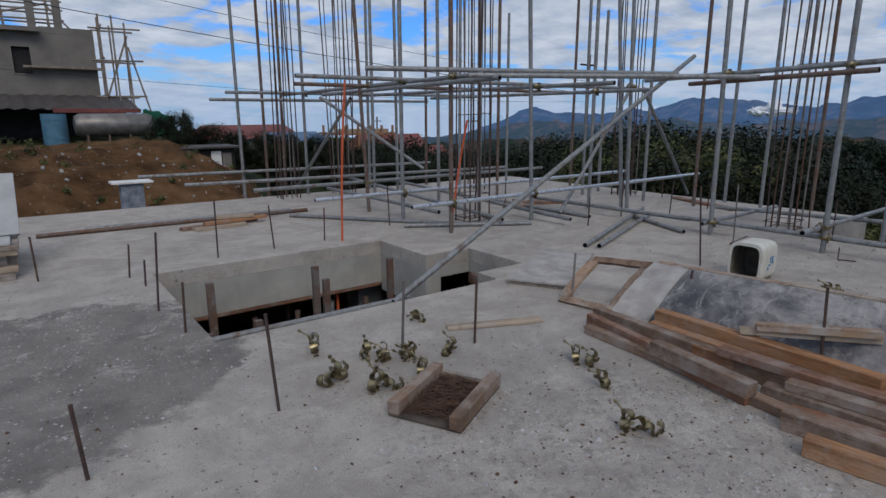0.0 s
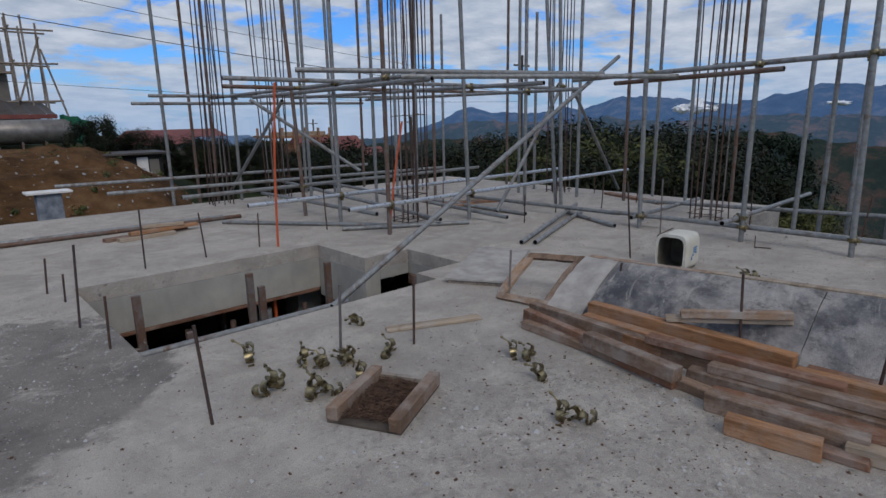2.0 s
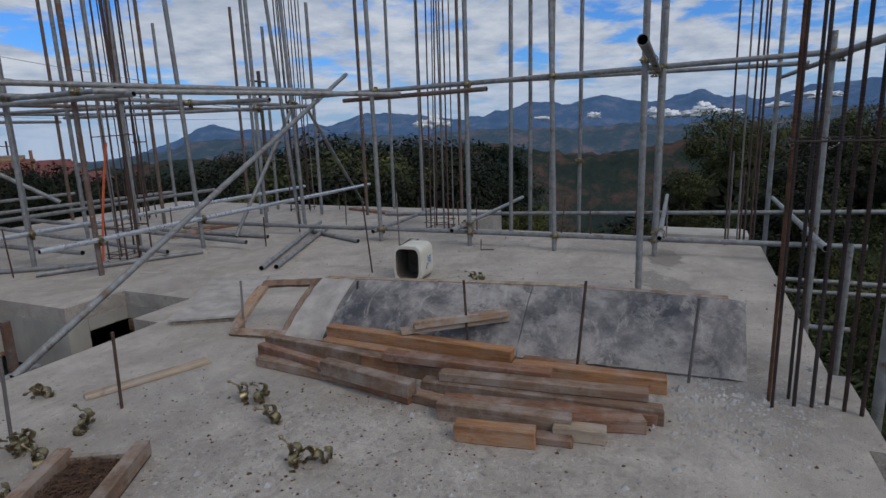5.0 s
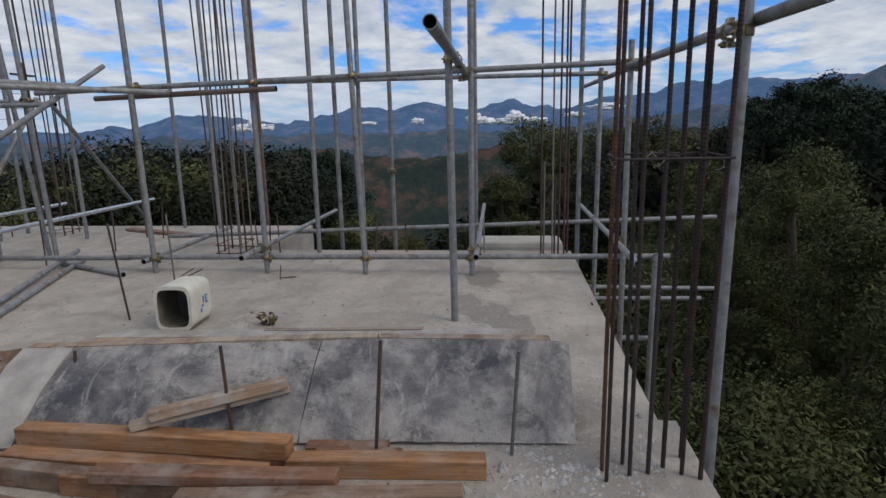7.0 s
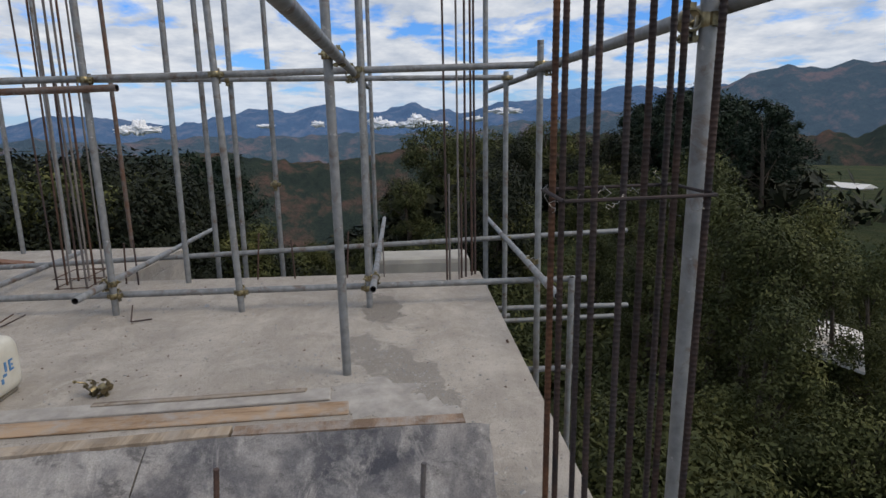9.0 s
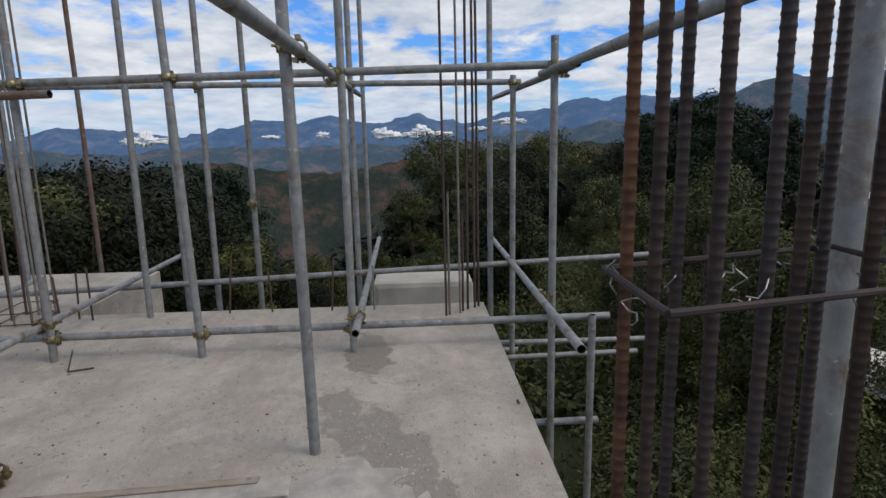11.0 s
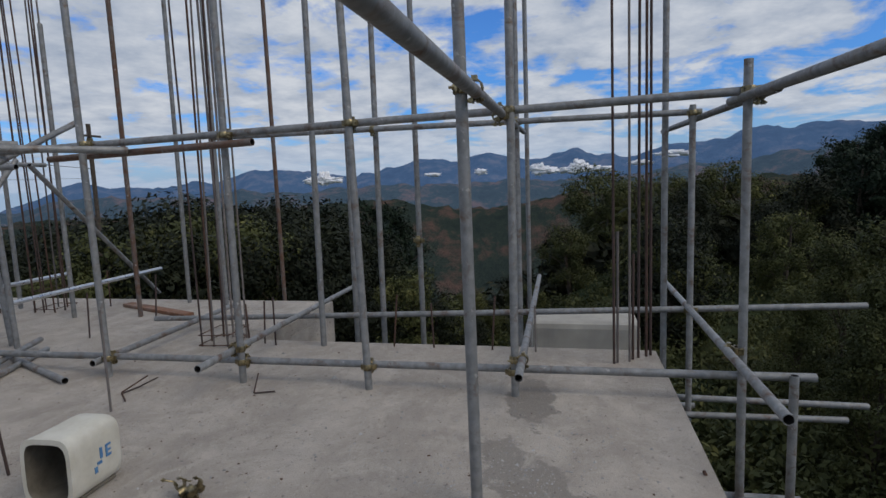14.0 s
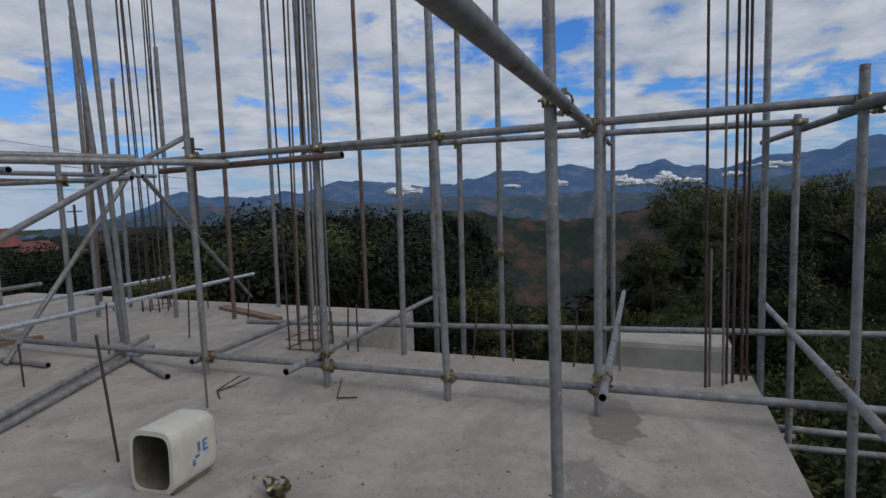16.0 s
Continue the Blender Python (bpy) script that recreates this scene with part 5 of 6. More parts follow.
for i, (az, el, r, w, h) in enumerate(((25.2, 0.45, 2300, 17, 11), (24.0, 0.65, 2300, 18, 20), (23.2, 0.5, 2300, 22, 9), (2.9, 0.8, 2250, 20, 16), (2.1, 0.7, 2250, 24, 10), (-0.2, 0.65, 2250, 26, 9), (-1.0, 0.9, 2250, 22, 16), (-1.9, 0.7, 2250, 24, 8), (-3.2, 0.65, 2250, 22, 6), (8.6, 0.8, 2300, 15, 8), (13.4, 0.7, 2300, 18, 5), (-6.5, 1.1, 2300, 28, 6), (-9.5, 1.8, 2300, 40, 8))):
    bm = bmesh.new()
    bmesh.ops.create_icosphere(bm, subdivisions=4, radius=1.0)
    for v in bm.verts:
        v.co *= 1 + 0.95 * noise.fractal(v.co * 2.4 + Vector((i * 7.1, 0, 0)), 0.8, 2.0, 5)
    a = radians(az)
    ob = part("backdrop_cloud", bm, CLOUD, None, "", 180)
    ob.matrix_world = pose(3 + r * math.cos(a), 4 + r * math.sin(a), 1.55 + r * math.tan(radians(el - 0.12)), 0, 0, az + 90) @ Matrix.Diagonal((w * 1.3, w * 0.6, h * 1.2, 1))
    tagged(ob, "low white cloud lying against the mountains", "cloud", "", "structure")


# ---- trees ----
def leaf_cloud(clumps, per, spread, size, seed):
    rs = np.random.RandomState(seed)
    cs = np.repeat(np.array([c[:3] for c in clumps]), per, axis=0)
    rad = np.repeat(np.array([c[3] for c in clumps]), per)[:, None]
    d = rs.normal(size=cs.shape)
    d /= np.linalg.norm(d, axis=1)[:, None]
    p = cs + d * rad * (rs.rand(len(cs), 1) ** 0.45) * np.array(spread)
    out = d + np.array((0, 0, 0.25)) + 0.45 * rs.normal(size=cs.shape)
    u = np.cross(out, rs.normal(size=cs.shape))
    u /= np.linalg.norm(u, axis=1)[:, None]
    v = np.cross(out, u)
    v /= np.linalg.norm(v, axis=1)[:, None]
    s = size * (0.5 + 0.9 * rs.rand(len(cs), 1))
    quad = np.stack([p - u * s, p + v * s * 0.42, p + u * s, p - v * s * 0.42], axis=1).reshape(-1, 3)
    idx = np.arange(len(quad)).reshape(-1, 4)
    return quad, idx


def tree(name, at, height, width, seed, leaf, size, per, n_clumps, label, shape="round", trunk_r=0.16, first=0.3, clump=(0.22, 0.42)):
    rn = random.Random(seed)
    root = thing(name, at, label, "tree", "hillside trees")
    clumps, limbs = [], []
    for i in range(n_clumps):
        u = (i + rn.random()) / n_clumps
        h = first + (1 - first) * u
        if shape == "umbrella":
            w = width * (0.45 + 0.75 * math.sin(math.pi * min(u * 0.9 + 0.2, 1)))
        elif shape == "plume":
            w = width * (1.05 - u) ** 0.7
        else:
            w = width * math.sin(math.pi * (0.12 + 0.80 * u)) ** 0.7
        a, q = rn.uniform(0, 6.283), rn.uniform(0.35, 1.0)
        c = (w * q * math.cos(a), w * q * math.sin(a), height * h)
        clumps.append((*c, width * rn.uniform(*clump)))
        if i % 3 == 0:
            limbs.append(c)
    bm = bmesh.new()
    last = None
    for k in range(7):
        u = k / 6
        ctr = Vector((0.12 * width * math.sin(2.1 * u + seed), 0.12 * width * math.cos(1.7 * u + seed) - 0.12 * width * math.cos(seed), height * 0.9 * u))
        now = ring(bm, ctr, Vector((1, 0, 0)), Vector((0, 1, 0)), trunk_r * (1.25 - u) ** 1.1 + 0.01, 8)
        if last:
            skin(bm, last, now)
        last = now
    for c in limbs:
        z0 = max(c[2] - 0.35 * height * rn.uniform(0.3, 0.8), height * first * 0.6)
        add_tube(bm, (0.0, 0.0, z0), c, trunk_r * 0.22, 5, False)
    part("trunk", fix(bm), BARK, root)
    quad, idx = leaf_cloud(clumps, per, (1.0, 1.0, 0.8), size, seed)
    me = bpy.data.meshes.new("crown")
    me.from_pydata(quad.tolist(), [], idx.tolist())
    me.materials.append(leaf)
    crown = new("crown", me)
    crown.parent = root
    return root


HIDE = (400, -300)
broad = tree("broadleaf_tree", (HIDE[0], HIDE[1], ground_z(*HIDE)), 6.6, 2.4, 11, LEAF_OLIVE, 0.06, 330, 44, "tall leafy olive-green tree on the slope below", "plume", 0.12, 0.12, (0.18, 0.34))
bushy = tree("broadleaf_tree", (410, -300, ground_z(410, -300)), 5.0, 2.6, 12, LEAF_DARK, 0.095, 330, 34, "dense dark green tree on the hillside", "round", 0.16, 0.12)
olive = tree("broadleaf_tree", (415, -310, ground_z(415, -310)), 5.0, 2.3, 15, LEAF_OLIVE, 0.085, 330, 34, "olive-green bushy tree on the hillside", "round", 0.14, 0.1)
pine = tree("pine_tree", (420, -300, ground_z(420, -300)), 12.0, 4.2, 13, LEAF_PINE, 0.2, 130, 40, "tall dark pine with layered flat crown", "umbrella", 0.25, 0.40, (0.16, 0.34))

# how high the tree tops stand over the eye's level, in degrees, by compass direction
CRESTS = ((-62, -3), (-42, -6), (-36, -5.2), (-33.8, 1.0), (-32.5, 2.6), (-30, 3.2), (-27.5, 4.1), (-24, 3.9), (-21.2, 3.4), (-19.6, 1.6), (-18.2, 0.5), (-15, 0.3), (-12.4, 0.7), (-10, 0.4), (-6.5, -0.4), (-3, 0.6), (-1.3, 0.1), (0.1, -0.9), (1.4, -2.3), (3.6, -4.0), (6.3, -7.0), (10.6, -8.0), (14, -6.3),
          (16, -4.4), (17, -3.2), (22, -2.7), (24, -2.4), (26, -1.6), (28, -1.1), (33, -1.2), (38, -1.3), (41, -2.0), (50, -2.5), (60, -1.8), (70, -1.2), (80, -1.0))


def crest(az):
    """The crest line with an uneven outline."""
    return table(CRESTS, az) - 0.15 - 0.7 * max(noise.noise(Vector((az * 0.55, 1.5, 0))), -0.4) - 0.55 * noise.noise(Vector((az * 1.6, 7.5, 0)))


def grow(kind, tall, az, r, drop, rz, least=0.45, most=1.9):
    """A tree in a given direction and distance, as high as the crest line there less drop degrees."""
    x, y = EYE_X + r * math.cos(radians(az)), EYE_Y + r * math.sin(radians(az))
    top = EYE_Z + r * math.tan(radians(crest(az) - drop))
    z = ground_z(x, y)
    s = min(max((top - z) / tall, least), most)
    ob = copy_thing(kind, pose(x, y, top - tall * s, 0, 0, rz))
    ob.scale = (s, s, s)
    return ob


rn = random.Random(21)
# close trees beyond the south edge, their tops below the eye
for az, r, top in ((-26.0, 14.5, 1.25), (-29, 12.5, 0.55), (-31.5, 11.5, 0.2), (-34, 12, 0.15), (-37, 13, -0.6), (-33, 9.5, -0.7), (-42, 10, -1.6), (-24, 17, 0.6), (-21, 20, 0.0), (-28, 18, 0.7), (-46, 12, -1.5), (-22.5, 14, -0.9), (-18, 17, -1.0), (-40, 15, -0.9), (-35.5, 16, 0.1), (-39, 8.4, -1.7), (-44, 8.6, -1.9), (-48, 9.0, -1.7), (-34.5, 8.2, -1.9), (-42, 12.5, -0.7), (-52, 9.5, -1.8)):
    x, y = EYE_X + r * math.cos(radians(az)), EYE_Y + r * math.sin(radians(az))
    s = max((top - ground_z(x, y)) / 7.2, 0.55)
    ob = copy_thing(broad, pose(x, y, top - 7.2 * s, 0, 0, rn.uniform(0, 360)))
    ob.scale = (s, s, s)
for i in range(60):      # slope below the east edge
    grow(bushy if rn.random() < 0.55 else olive, 6.2, rn.uniform(-20, 46), rn.uniform(22, 60), rn.uniform(0.2, 5.5), rn.uniform(0, 360), 0.35)
for i in range(64):      # dark treeline to the north-east
    grow(bushy if rn.random() < 0.8 else olive, 5.7, rn.uniform(22, 60), rn.uniform(24, 44), rn.uniform(-0.4, 1.8), rn.uniform(0, 360), 0.35, 2.4)
for az, drop, r in ((23.6, 0.1, 38), (25.4, -0.3, 36), (27.6, 0.0, 33), (29.3, -0.6, 35), (32.2, -0.2, 31), (35.0, -0.7, 34), (37.4, -0.1, 30), (39.6, 0.2, 36), (42.5, -0.5, 38), (46.0, -0.2, 40), (-2.6, -0.2, 52), (-5.4, 0.1, 48), (-9.0, -0.3, 55), (-12.8, -0.2, 50), (-15.6, 0.0, 46)):
    grow(bushy if az > 20 else olive, 5.5, az, r, drop, az * 50, 0.35, 2.4)      # single crowns that stand out
for i in range(30):      # pines on the southern spur
    grow(pine, 13.4, rn.uniform(-34, -20), rn.uniform(45, 85), rn.uniform(0.0, 4.0), rn.uniform(0, 360), 0.4, 1.3)
for az in (-23.2, -24.8, -27.5, -30.5, -32.0):
    grow(pine, 13.2, az, 62, 0.1, az * 40, 0.4, 1.4)
for az, el, r in ((19.2, -1.05, 46), (17.7, -1.7, 47), (20.6, -2.2, 45)):      # the lone pines at the end of the treeline
    grow(pine, 13.2, az, r, crest(az) - el, az * 70, 0.3, 0.75)
for i in range(46):      # bushes round the village to the north
    grow(bushy if rn.random() < 0.6 else olive, 6.3, rn.uniform(56, 80), rn.uniform(26, 52), rn.uniform(0.0, 1.8), rn.uniform(0, 360), 0.25)


def forest(name, count, az0, az1, r0, r1, size, leaf, label, seed, low, high, per=18, blade=0.17):
    """Far woods: tufted crowns too many to count."""
    rs = random.Random(seed)
    clumps = []
    for _ in range(count):
        az, r = rs.uniform(az0, az1), r0 + (r1 - r0) * rs.random() ** 1.4
        x, y = EYE_X + r * math.cos(radians(az)), EYE_Y + r * math.sin(radians(az))
        if r < 14 and -43 < az < -34.5:
            continue
        s = size * rs.uniform(0.5, 1.2)
        z = min(ground_z(x, y) + s, EYE_Z + r * math.tan(radians(crest(az) - rs.uniform(low, high))))
        for k in range(4):
            clumps.append((x + rs.uniform(-s, s), y + rs.uniform(-s, s), z - s * rs.uniform(0.1, 1.2), s * 0.7))
    quad, idx = leaf_cloud(clumps, per, (1, 1, 0.9), size * blade, seed)
    me = bpy.data.meshes.new(name)
    me.from_pydata(quad.tolist(), [], idx.tolist())
    me.materials.append(leaf)
    tagged(new(name, me), label, "woods", "", "stuff")


forest("undergrowth", 1500, -70, 62, 12, 45, 0.9, LEAF_OLIVE, "thick olive scrub covering the slope", 31, 2.0, 6.0, 32, 0.11)
forest("near_scrub", 420, -64, -21, 6.4, 12.5, 0.8, LEAF_OLIVE, "green scrub below the slab edge", 35, 2.0, 6.0, 130, 0.06)
forest("far_woods", 1700, -36, 62, 45, 190, 3.0, LEAF_MID, "dark woods covering the valley side", 32, 0.3, 4.0)
forest("spur_woods", 500, -70, -14, 50, 150, 2.6, LEAF_PINE, "dark pine woods on the southern spur", 33, 0.6, 5.0)


# stones and tufts on the earth bank, bushes behind it
rs = random.Random(17)
clumps, stones = [], bmesh.new()
for i in range(520):
    az, r = rs.uniform(72, 128), rs.uniform(8.6, 17.5)
    x, y = 3 + r * math.cos(radians(az)), 4 + r * math.sin(radians(az))
    z = bank_z(x, y, r, az)
    if i % 9 == 0:
        s = rs.uniform(0.08, 0.22)
        clumps.append((x, y, z + s * 0.3, s))
    else:
        s = rs.uniform(0.02, 0.06) * (0.6 + rs.random() ** 3)
        bmesh.ops.create_icosphere(stones, subdivisions=1, radius=s, matrix=Matrix.Translation((x, y, z + s * 0.25)) @ pose(0, 0, 0, rs.uniform(0, 90), rs.uniform(0, 90), 0) @ Matrix.Diagonal((1, rs.uniform(0.5, 0.9), rs.uniform(0.4, 0.8), 1)))
tagged(part("bank_stones", stones, STONE), "pale stones lying on the orange bank", "stones", "", "stuff")
for i in range(60):
    az = rs.uniform(76, 128)
    r = rs.uniform(17.0, 19.5)
    x, y = 3 + r * math.cos(radians(az)), 4 + r * math.sin(radians(az))
    clumps.append((x, y, bank_z(x, y, r, az) + rs.uniform(-0.05, 0.12), rs.uniform(0.12, 0.35)))
quad, idx = leaf_cloud(clumps, 60, (1, 1, 0.9), 0.05, 5)
me = bpy.data.meshes.new("grass_tufts")
me.from_pydata(quad.tolist(), [], idx.tolist())
me.materials.append(LEAF_OLIVE)
tagged(new("grass_tufts", me), "olive weeds and grass tufts on the bank", "weeds", "", "stuff")
for x, y, top, s in ((4.7, 24.6, 1.75, 0.30), (5.5, 25.2, 2.0, 0.36), (6.6, 25.0, 1.5, 0.36), (7.7, 25.4, 1.2, 0.34), (8.8, 24.8, 1.15, 0.34), (9.9, 25.2, 1.1, 0.36), (11.2, 25, 1.0, 0.36), (12.5, 25.4, 0.9, 0.38)):
    copy_thing(bushy, pose(x, y, top - 6.2 * s, 0, 0, x * 77)).scale = (s, s, s)


# ---- the houses beyond ----
def house_left():
    root = thing("unfinished_house", (0.0, 33.0, 0.6), "unfinished grey rendered house with bare upper storey", "house")
    bm = bmesh.new()
    W0, W1, D0, D1 = -14.0, 3.9, 1.0, 9.0
    # front wall with a window opening
    for lo, hi in (((W0, D0, 0), (0.55, D0 + 0.2, 4.75)), ((0.55, D0, 0), (1.25, D0 + 0.2, 2.9)), ((0.55, D0, 4.1), (1.25, D0 + 0.2, 4.75)), ((1.25, D0, 0), (W1, D0 + 0.2, 4.75)),
                   ((W1 - 0.2, D0 + 0.2, 0), (W1, D1, 4.75)), ((W0, D1 - 0.2, 0), (W1 - 0.2, D1, 4.75)), ((W0, D0 + 0.2, 0), (W0 + 0.2, D1 - 0.2, 4.75))):
        part("wall", box(lo, hi), HOUSE_WALL, root)
    part("roof_slab", box((W0 - 0.2, D0 - 0.5, 4.75), (1.7, D1, 4.95), 0.01), HOUSE_WALL, root, "bare grey concrete roof slab")
    part("parapet", box((1.72, D0 - 0.003, 4.752), (W1, D0 + 0.2, 5.05), 0.01), HOUSE_WALL, root)
    # near-black panel stands in for the unlit room behind the opening
    win = part("window", box((0.56, D0 + 0.19, 2.9), (1.24, D0 + 0.22, 4.1)), DARK, root, "near-black panel filling the unglazed window, for the unlit room")
    part("window_frame", box((0.50, D0 - 0.04, 2.84), (1.30, D0 + 0.0, 2.90), 0.004), HOUSE_WALL, win)
    for x in (1.5, 0.0, 2.55):
        part("column", box((x - 0.16, D0 + 0.3, 4.952 if x < 1.7 else 4.76), (x + 0.16, D0 + 0.62, 7.2), 0.01), HOUSE_WALL, root)
    part("awning", box((0.9, D0 - 0.5, 3.15), (4.1, D0 - 0.004, 3.25), 0.01), WOOD_GREY, root, "rough timber ledge across the wall")
    roof = bmesh.new()
    n = 90
    rows = [[], []]
    for i in range(n + 1):
        x = -12 + 17.0 * i / n
        zz = 0.05 * math.sin(i * math.pi / 1.5)
        rows[0].append(roof.verts.new((x, D0 - 0.003, 1.95 + zz)))
        rows[1].append(roof.verts.new((x, D0 - 3.6, 1.25 + zz)))
    for i in range(n):
        roof.faces.new((rows[0][i], rows[0][i + 1], rows[1][i + 1], rows[1][i]))
    part("lean_to_roof", roof, GREY_ROOF, root, "dark corrugated lean-to roof")
    part("fascia", box((1.6, D0 - 3.66, 1.1), (5.02, D0 - 3.6, 1.28), 0.005), RED_ROOF, root, "dark red metal fascia")
    # shade under the lean-to is put into this wall's near-black colour
    part("dark_back", box((W0, D0 - 0.9, 0.0), (4.8, D0 - 0.7, 1.25)), DARK, root, "dark wall under the roof, its shade put into the colour")
    return root


house_left()
drum = bmesh.new()
add_tube(drum, (0, 0, 0), (0, 0, 1.35), 0.46, 20, False)
for z in (0.3, 0.7, 1.1):
    add_tube(drum, (0, 0, z), (0, 0, z + 0.05), 0.48, 20, False)
ob = part("water_drum", fix(drum), BLUE_PLASTIC, None, "", 40)
ob.location = (1.55, 29.8, ground_z(1.55, 29.8) - 0.05)
tagged(ob, "faded blue plastic water drum by the house", "drum")
tank_at = thing("water_tank", (3.75, 29.3, ground_z(3.75, 29.3)), "long dull steel tank lying on legs", "tank")
bm = bmesh.new()
for x, r in ((-1.55, 0.2), (-1.5, 0.40), (-1.3, 0.5), (1.3, 0.5), (1.5, 0.40), (1.55, 0.2)):
    now = ring(bm, Vector((x, 0, 0.75)), Vector((0, 1, 0)), Vector((0, 0, 1)), r, 20)
    if x > -1.55:
        skin(bm, last_ring, now)
    else:
        bm.faces.new(now)
    last_ring = now
bm.faces.new(last_ring)
part("tank_body", fix(bm), STEEL_TANK, tank_at, "", 40)
for x in (-1.1, -0.3, 0.5, 1.2):
    part("leg", box((x - 0.04, -0.35, -0.2), (x + 0.04, 0.35, 0.35)), RUSTPIPE, tank_at)
net = bmesh.new()
for i in range(9):
    for j in range(7):
        net.verts.new((0.16 * i, 0.1 * math.sin(i * 1.3) + 0.15 * j * 0.3, 1.5 - 0.24 * j + 0.05 * math.sin(i * 2.1 + j) - 0.02 * i * i * 0.3))
net.verts.ensure_lookup_table()
for i in range(8):
    for j in range(6):
        a = i * 7 + j
        net.faces.new([net.verts[k] for k in (a, a + 7, a + 8, a + 1)])
bmesh.ops.solidify(net, geom=net.faces[:], thickness=0.02)
ob = part("green_net", net, GREEN_NET)
ob.location = (4.9, 29.2, ground_z(4.9, 29.2) - 0.05)
tagged(ob, "green shade net hung at the end of the lean-to", "shade net")


def bamboo_scaffold(x, y, z, h, w, label, cat="scaffold"):
    root = thing("timber_scaffold", (x, y, z), label, cat, "far timber scaffolds")
    rs = random.Random(int(x * 10 + y))
    def stick(a, b):
        bm = bmesh.new()
        add_tube(bm, a, b, 0.045, 5, False)
        part("pole", fix(bm), WOOD_GREY, root)
    for px in (0.0, w * 0.45, w):
        for py in (0, 0.9):
            stick((px, py, 0), (px + rs.uniform(-0.1, 0.1), py, h * rs.uniform(0.9, 1.15)))
    for k in (0.3, 0.62, 0.9):
        stick((-0.5, 0, h * k), (w + 0.6, 0, h * k + 0.05))
        stick((-0.3, 0.9, h * k), (w + 0.4, 0.9, h * k))
        stick((0, -0.4, h * k + 0.1), (0, 1.3, h * k + 0.1))
    stick((-0.4, 0, h * 0.1), (w, 0, h * 0.85))
    stick((w + 0.9, 0, 0), (w, 0, h * 0.75))
    return root


bamboo_scaffold(4.05, 32.6, 0.9, 5.2, 1.1, "rickety timber scaffold against the unfinished house")
bamboo_scaffold(-1.0, 34.4, 5.55, 1.4, 3.2, "light timber scaffold on the bare roof")

# little shelter and table before the bank
shed = thing("tool_shed", (5.75, 22.0, -1.05), "small dark shed with a pale door", "shed")
part("shed_wall", box((-0.85, 0, -1.0), (0.85, 1.6, 1.42), 0.01), DARK, shed, "black boarded wall")
part("shed_roof", box((-1.05, -0.25, 1.43), (1.1, 1.8, 1.5), 0.01), GREY_ROOF, shed)
part("shed_door", box((0.0, -0.05, 0.25), (0.36, -0.01, 1.33), 0.01), WHITE_SHEET, shed, "pale sheet door")
part("shed_patch", box((0.40, -0.04, 0.55), (0.72, -0.01, 1.25), 0.01), HOUSE_WALL, shed, "grey sheet panel")
tab = thing("covered_stool", (1.85, 13.4, ground_z(1.85, 13.4)), "white sheet lid over a cloth-draped stand", "table")
tz = 0.19 - ground_z(1.85, 13.4)
part("lid", box((-0.38, -0.25, tz - 0.03), (0.38, 0.25, tz + 0.01), 0.008), WHITE_SHEET, tab, "white sheet lid")
part("drape", box((-0.22, -0.18, tz - 0.62), (0.2, 0.18, tz - 0.03), 0.03), JEAN, tab, "grey-blue hanging cloth")
for x in (-0.18, 0.16):
    part("leg", box((x - 0.03, -0.1, -0.1), (x + 0.03, 0.0, tz - 0.6)), WOOD_GREY, tab)


def far_house(x, y, z, w, d, h, wall, roof, label, rz=0.0, pitch=0.35):
    root = thing("house", pose(x, y, z, 0, 0, rz), label, "house", "village houses")
    part("wall", box((-w / 2, -d / 2, -1.5), (w / 2, d / 2, h)), wall, root)
    bm = bmesh.new()
    e = 0.4
    a = [bm.verts.new(v) for v in ((-w / 2 - e, -d / 2 - e, h), (w / 2 + e, -d / 2 - e, h), (w / 2 + e, d / 2 + e, h), (-w / 2 - e, d / 2 + e, h), (-w / 2 - e, 0, h + d * pitch), (w / 2 + e, 0, h + d * pitch))]
    for f in ((0, 1, 5, 4), (2, 3, 4, 5), (0, 4, 3), (1, 2, 5), (0, 3, 2, 1)):
        bm.faces.new([a[i] for i in f])
    part("roof", fix(bm), roof, root)
    for i in range(3):
        wx = -w / 2 + w * (i + 0.5) / 3
        # near-black boxes stand in for unlit rooms
        win = part("window", box((wx - 0.4, -d / 2 - 0.03, h * 0.4), (wx + 0.4, -d / 2 + 0.02, h * 0.8)), DARK, root)
        part("window_sill", box((wx - 0.5, -d / 2 - 0.12, h * 0.4 - 0.08), (wx + 0.5, -d / 2 - 0.031, h * 0.4)), wall, win)
    return root


far_house(20.0, 62, -2.2, 9, 6, 1.6, HOUSE_WALL, RED_ROOF, "low village house with a dark red roof", 15, 0.22)
far_house(23.5, 58, -2.6, 5, 5, 1.6, HOUSE_WALL, BLUE_ROOF, "small village house with a blue-grey roof", 10, 0.2)
far_house(40, 66, -4.0, 8, 6, 1.5, HOUSE_WALL, RED_ROOF, "distant house with a red-brown roof", -10, 0.3)
far_house(49, 70, -5.3, 5, 4, 1.5, HOUSE_WALL, RED_ROOF, "distant pale house with a red roof", 5, 0.3)
far_house(72, -50, -9.0, 4, 3, 1.4, WHITE_SHEET, GREY_ROOF, "far white farm building among the trees", 30, 0.25)
far_house(84, -66, -9.0, 4.5, 3, 1.2, WHITE_SHEET, WHITE_SHEET, "far white-roofed farm building on the terraces", 20, 0.2)
far_house(60, -47, -8.2, 2.4, 2, 1.0, WHITE_SHEET, WHITE_SHEET, "small white shed on the terraces", 30, 0.2)

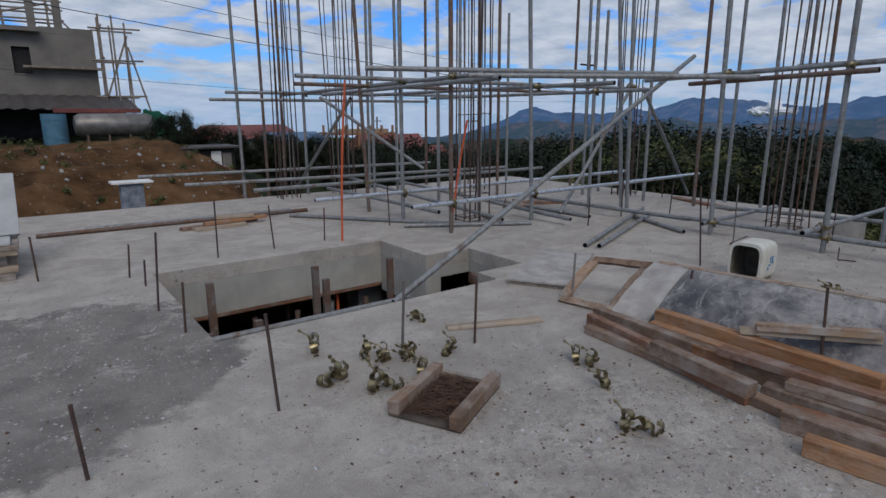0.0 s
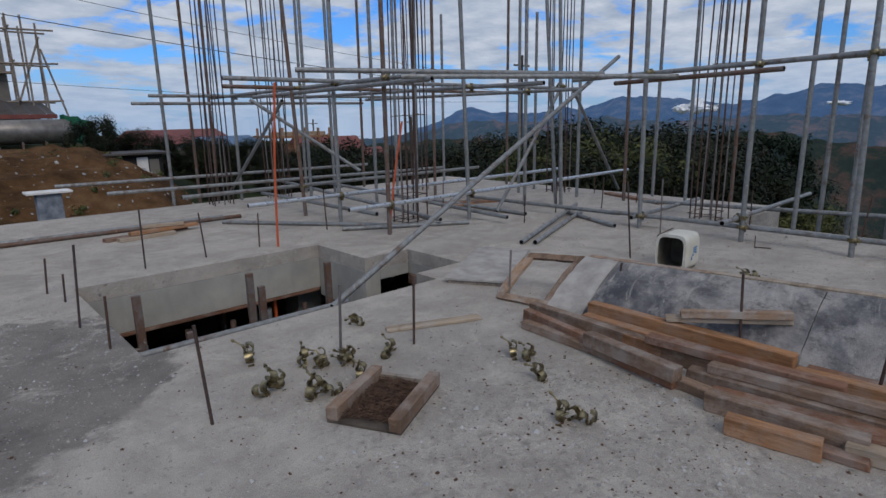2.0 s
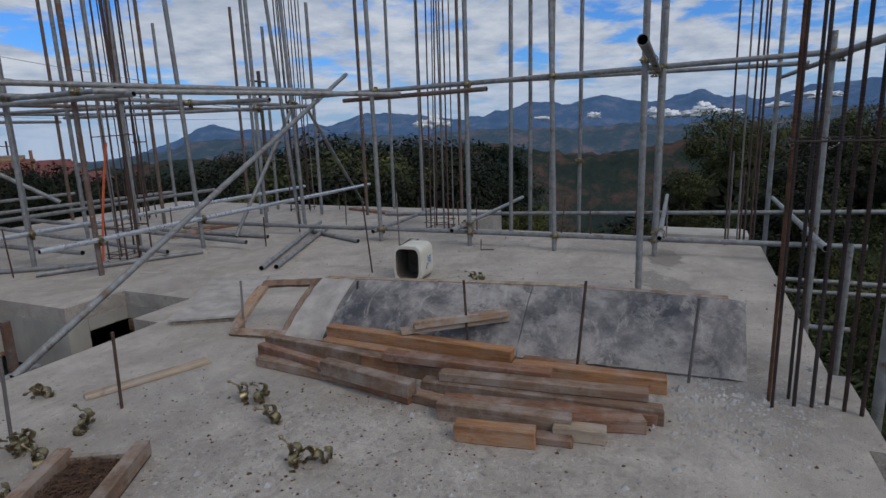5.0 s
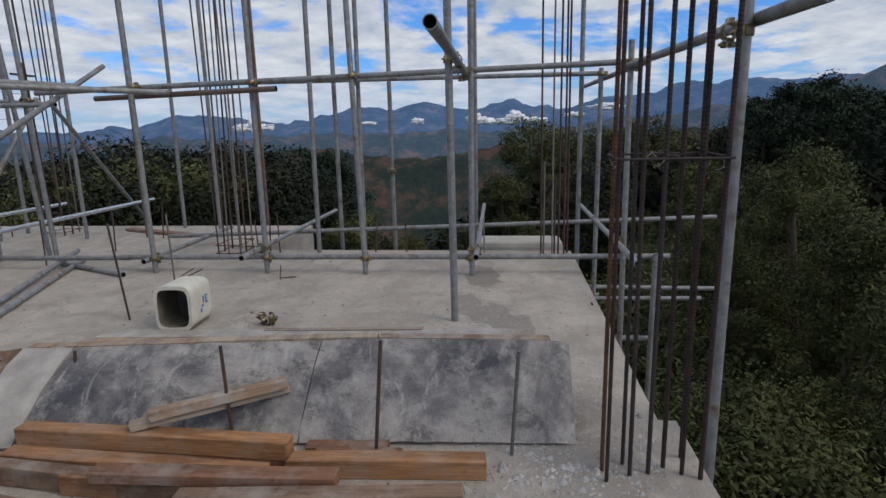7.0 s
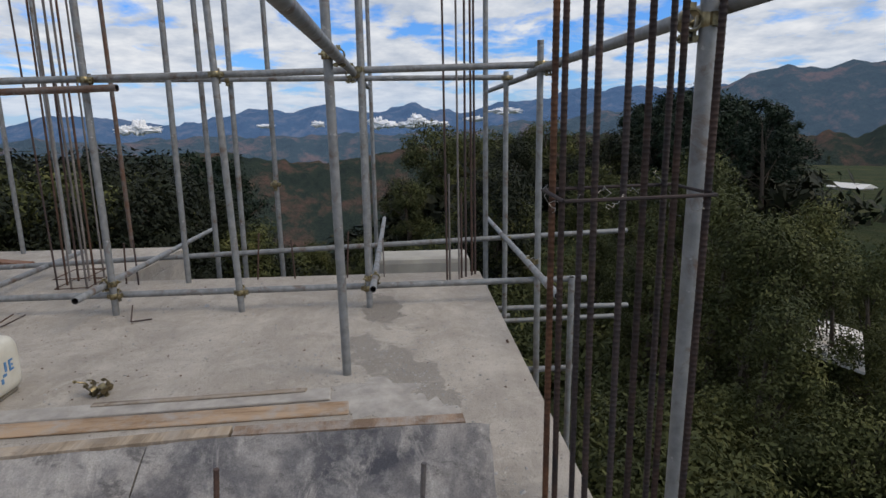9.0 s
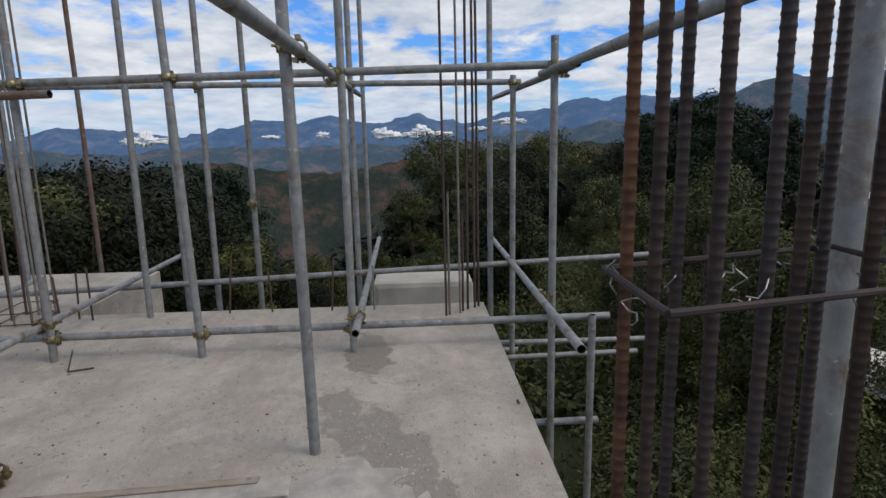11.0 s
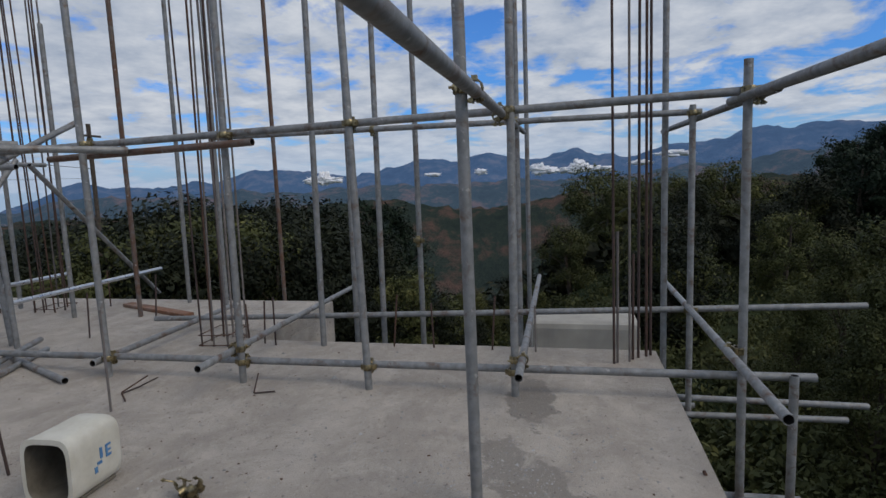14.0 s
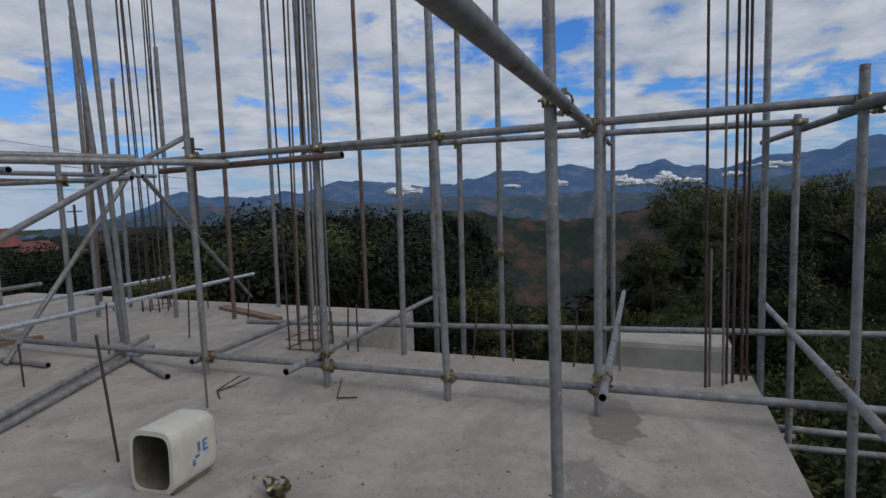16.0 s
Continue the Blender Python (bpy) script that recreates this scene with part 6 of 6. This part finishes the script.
# half-built timber and brick storey in the distance
site = thing("building_frame", (31.5, 58.5, -4.6), "distant half-built orange brick and timber building", "building")
for z in (0, 2.2, 4.2):
    part("floor_deck", box((-3.4, -3, z), (3.0, 3, z + 0.22)), WOOD_ORANGE, site)
for x in (-3.0, -1.5, 0.0, 1.4, 2.8):
    for y in (-2.8, 2.6):
        part("upright", box((x - 0.1, y - 0.1, -1), (x + 0.1, y + 0.1, 5.2)), WOOD_ORANGE, site)
part("brick_wall", box((-2.9, -2.5, 0.22), (0.2, -2.3, 2.2)), WOOD_RED, site)
part("brick_wall", box((-2.9, -2.3, 2.42), (1.4, -2.1, 3.6)), WOOD_RED, site)
part("stacked_boards", box((-3.0, -2.6, 4.422), (2.4, 0, 4.8)), WOOD_PALE, site)

# low concrete platform beyond the slab's south-east corner
tagged(part("concrete_platform", box((10.6, -1.0, -3.6), (11.3, 0.42, -0.40), 0.08), BEAM), "pale rough concrete platform below the slab edge", "platform")
tagged(part("pale_tarp_roof", box((-1.6, -1.0, 0), (1.6, 1.0, 0.06), 0.02), WHITE_SHEET), "pale plastic sheet roof seen through the leaves", "sheet roof").matrix_world = pose(12.3, -7.9, -2.55, 12, 0, -38) @ Matrix.Diagonal((0.75, 0.9, 1, 1))


# ---- cables ----
def cable(a, b, sag, r=0.012):
    a, b = Vector(a), Vector(b)
    bm = bmesh.new()
    last = None
    d, ax, ay = axes(b - a)
    for i in range(25):
        u = i / 24
        c = a.lerp(b, u)
        c.z -= sag * 4 * u * (1 - u)
        now = ring(bm, c - a, ax, ay, r, 5)
        if last:
            skin(bm, last, now)
        last = now
    ob = part("power_cable", fix(bm), BLACK_WIRE)
    ob.location = a
    tagged(ob, "thin dark overhead power cable", "cable", "overhead cables")


cable((-3.5, 20.0, 5.05), (24.0, 20.0, 2.6), 0.25)
cable((-2.0, 20.0, 5.75), (24.0, 20.0, 3.2), 0.3, 0.008)
cable((-2.0, 20.0, 2.9), (24.0, 20.0, 2.2), 0.3, 0.006)
for x, y, z in ((24.0, 20.0, 4.5), (36.0, 62.0, 1.5), (33, 40, 1.6)):
    bm = bmesh.new()
    add_tube(bm, (0, 0, -8), (0, 0, 0), 0.09, 8, False)
    add_tube(bm, (-0.6, 0, -0.5), (0.6, 0, -0.5), 0.05, 6, False)
    ob = part("power_pole", fix(bm), BARK)
    ob.location = (x, y, z)
    tagged(ob, "thin dark wooden power pole", "power pole", "power poles")
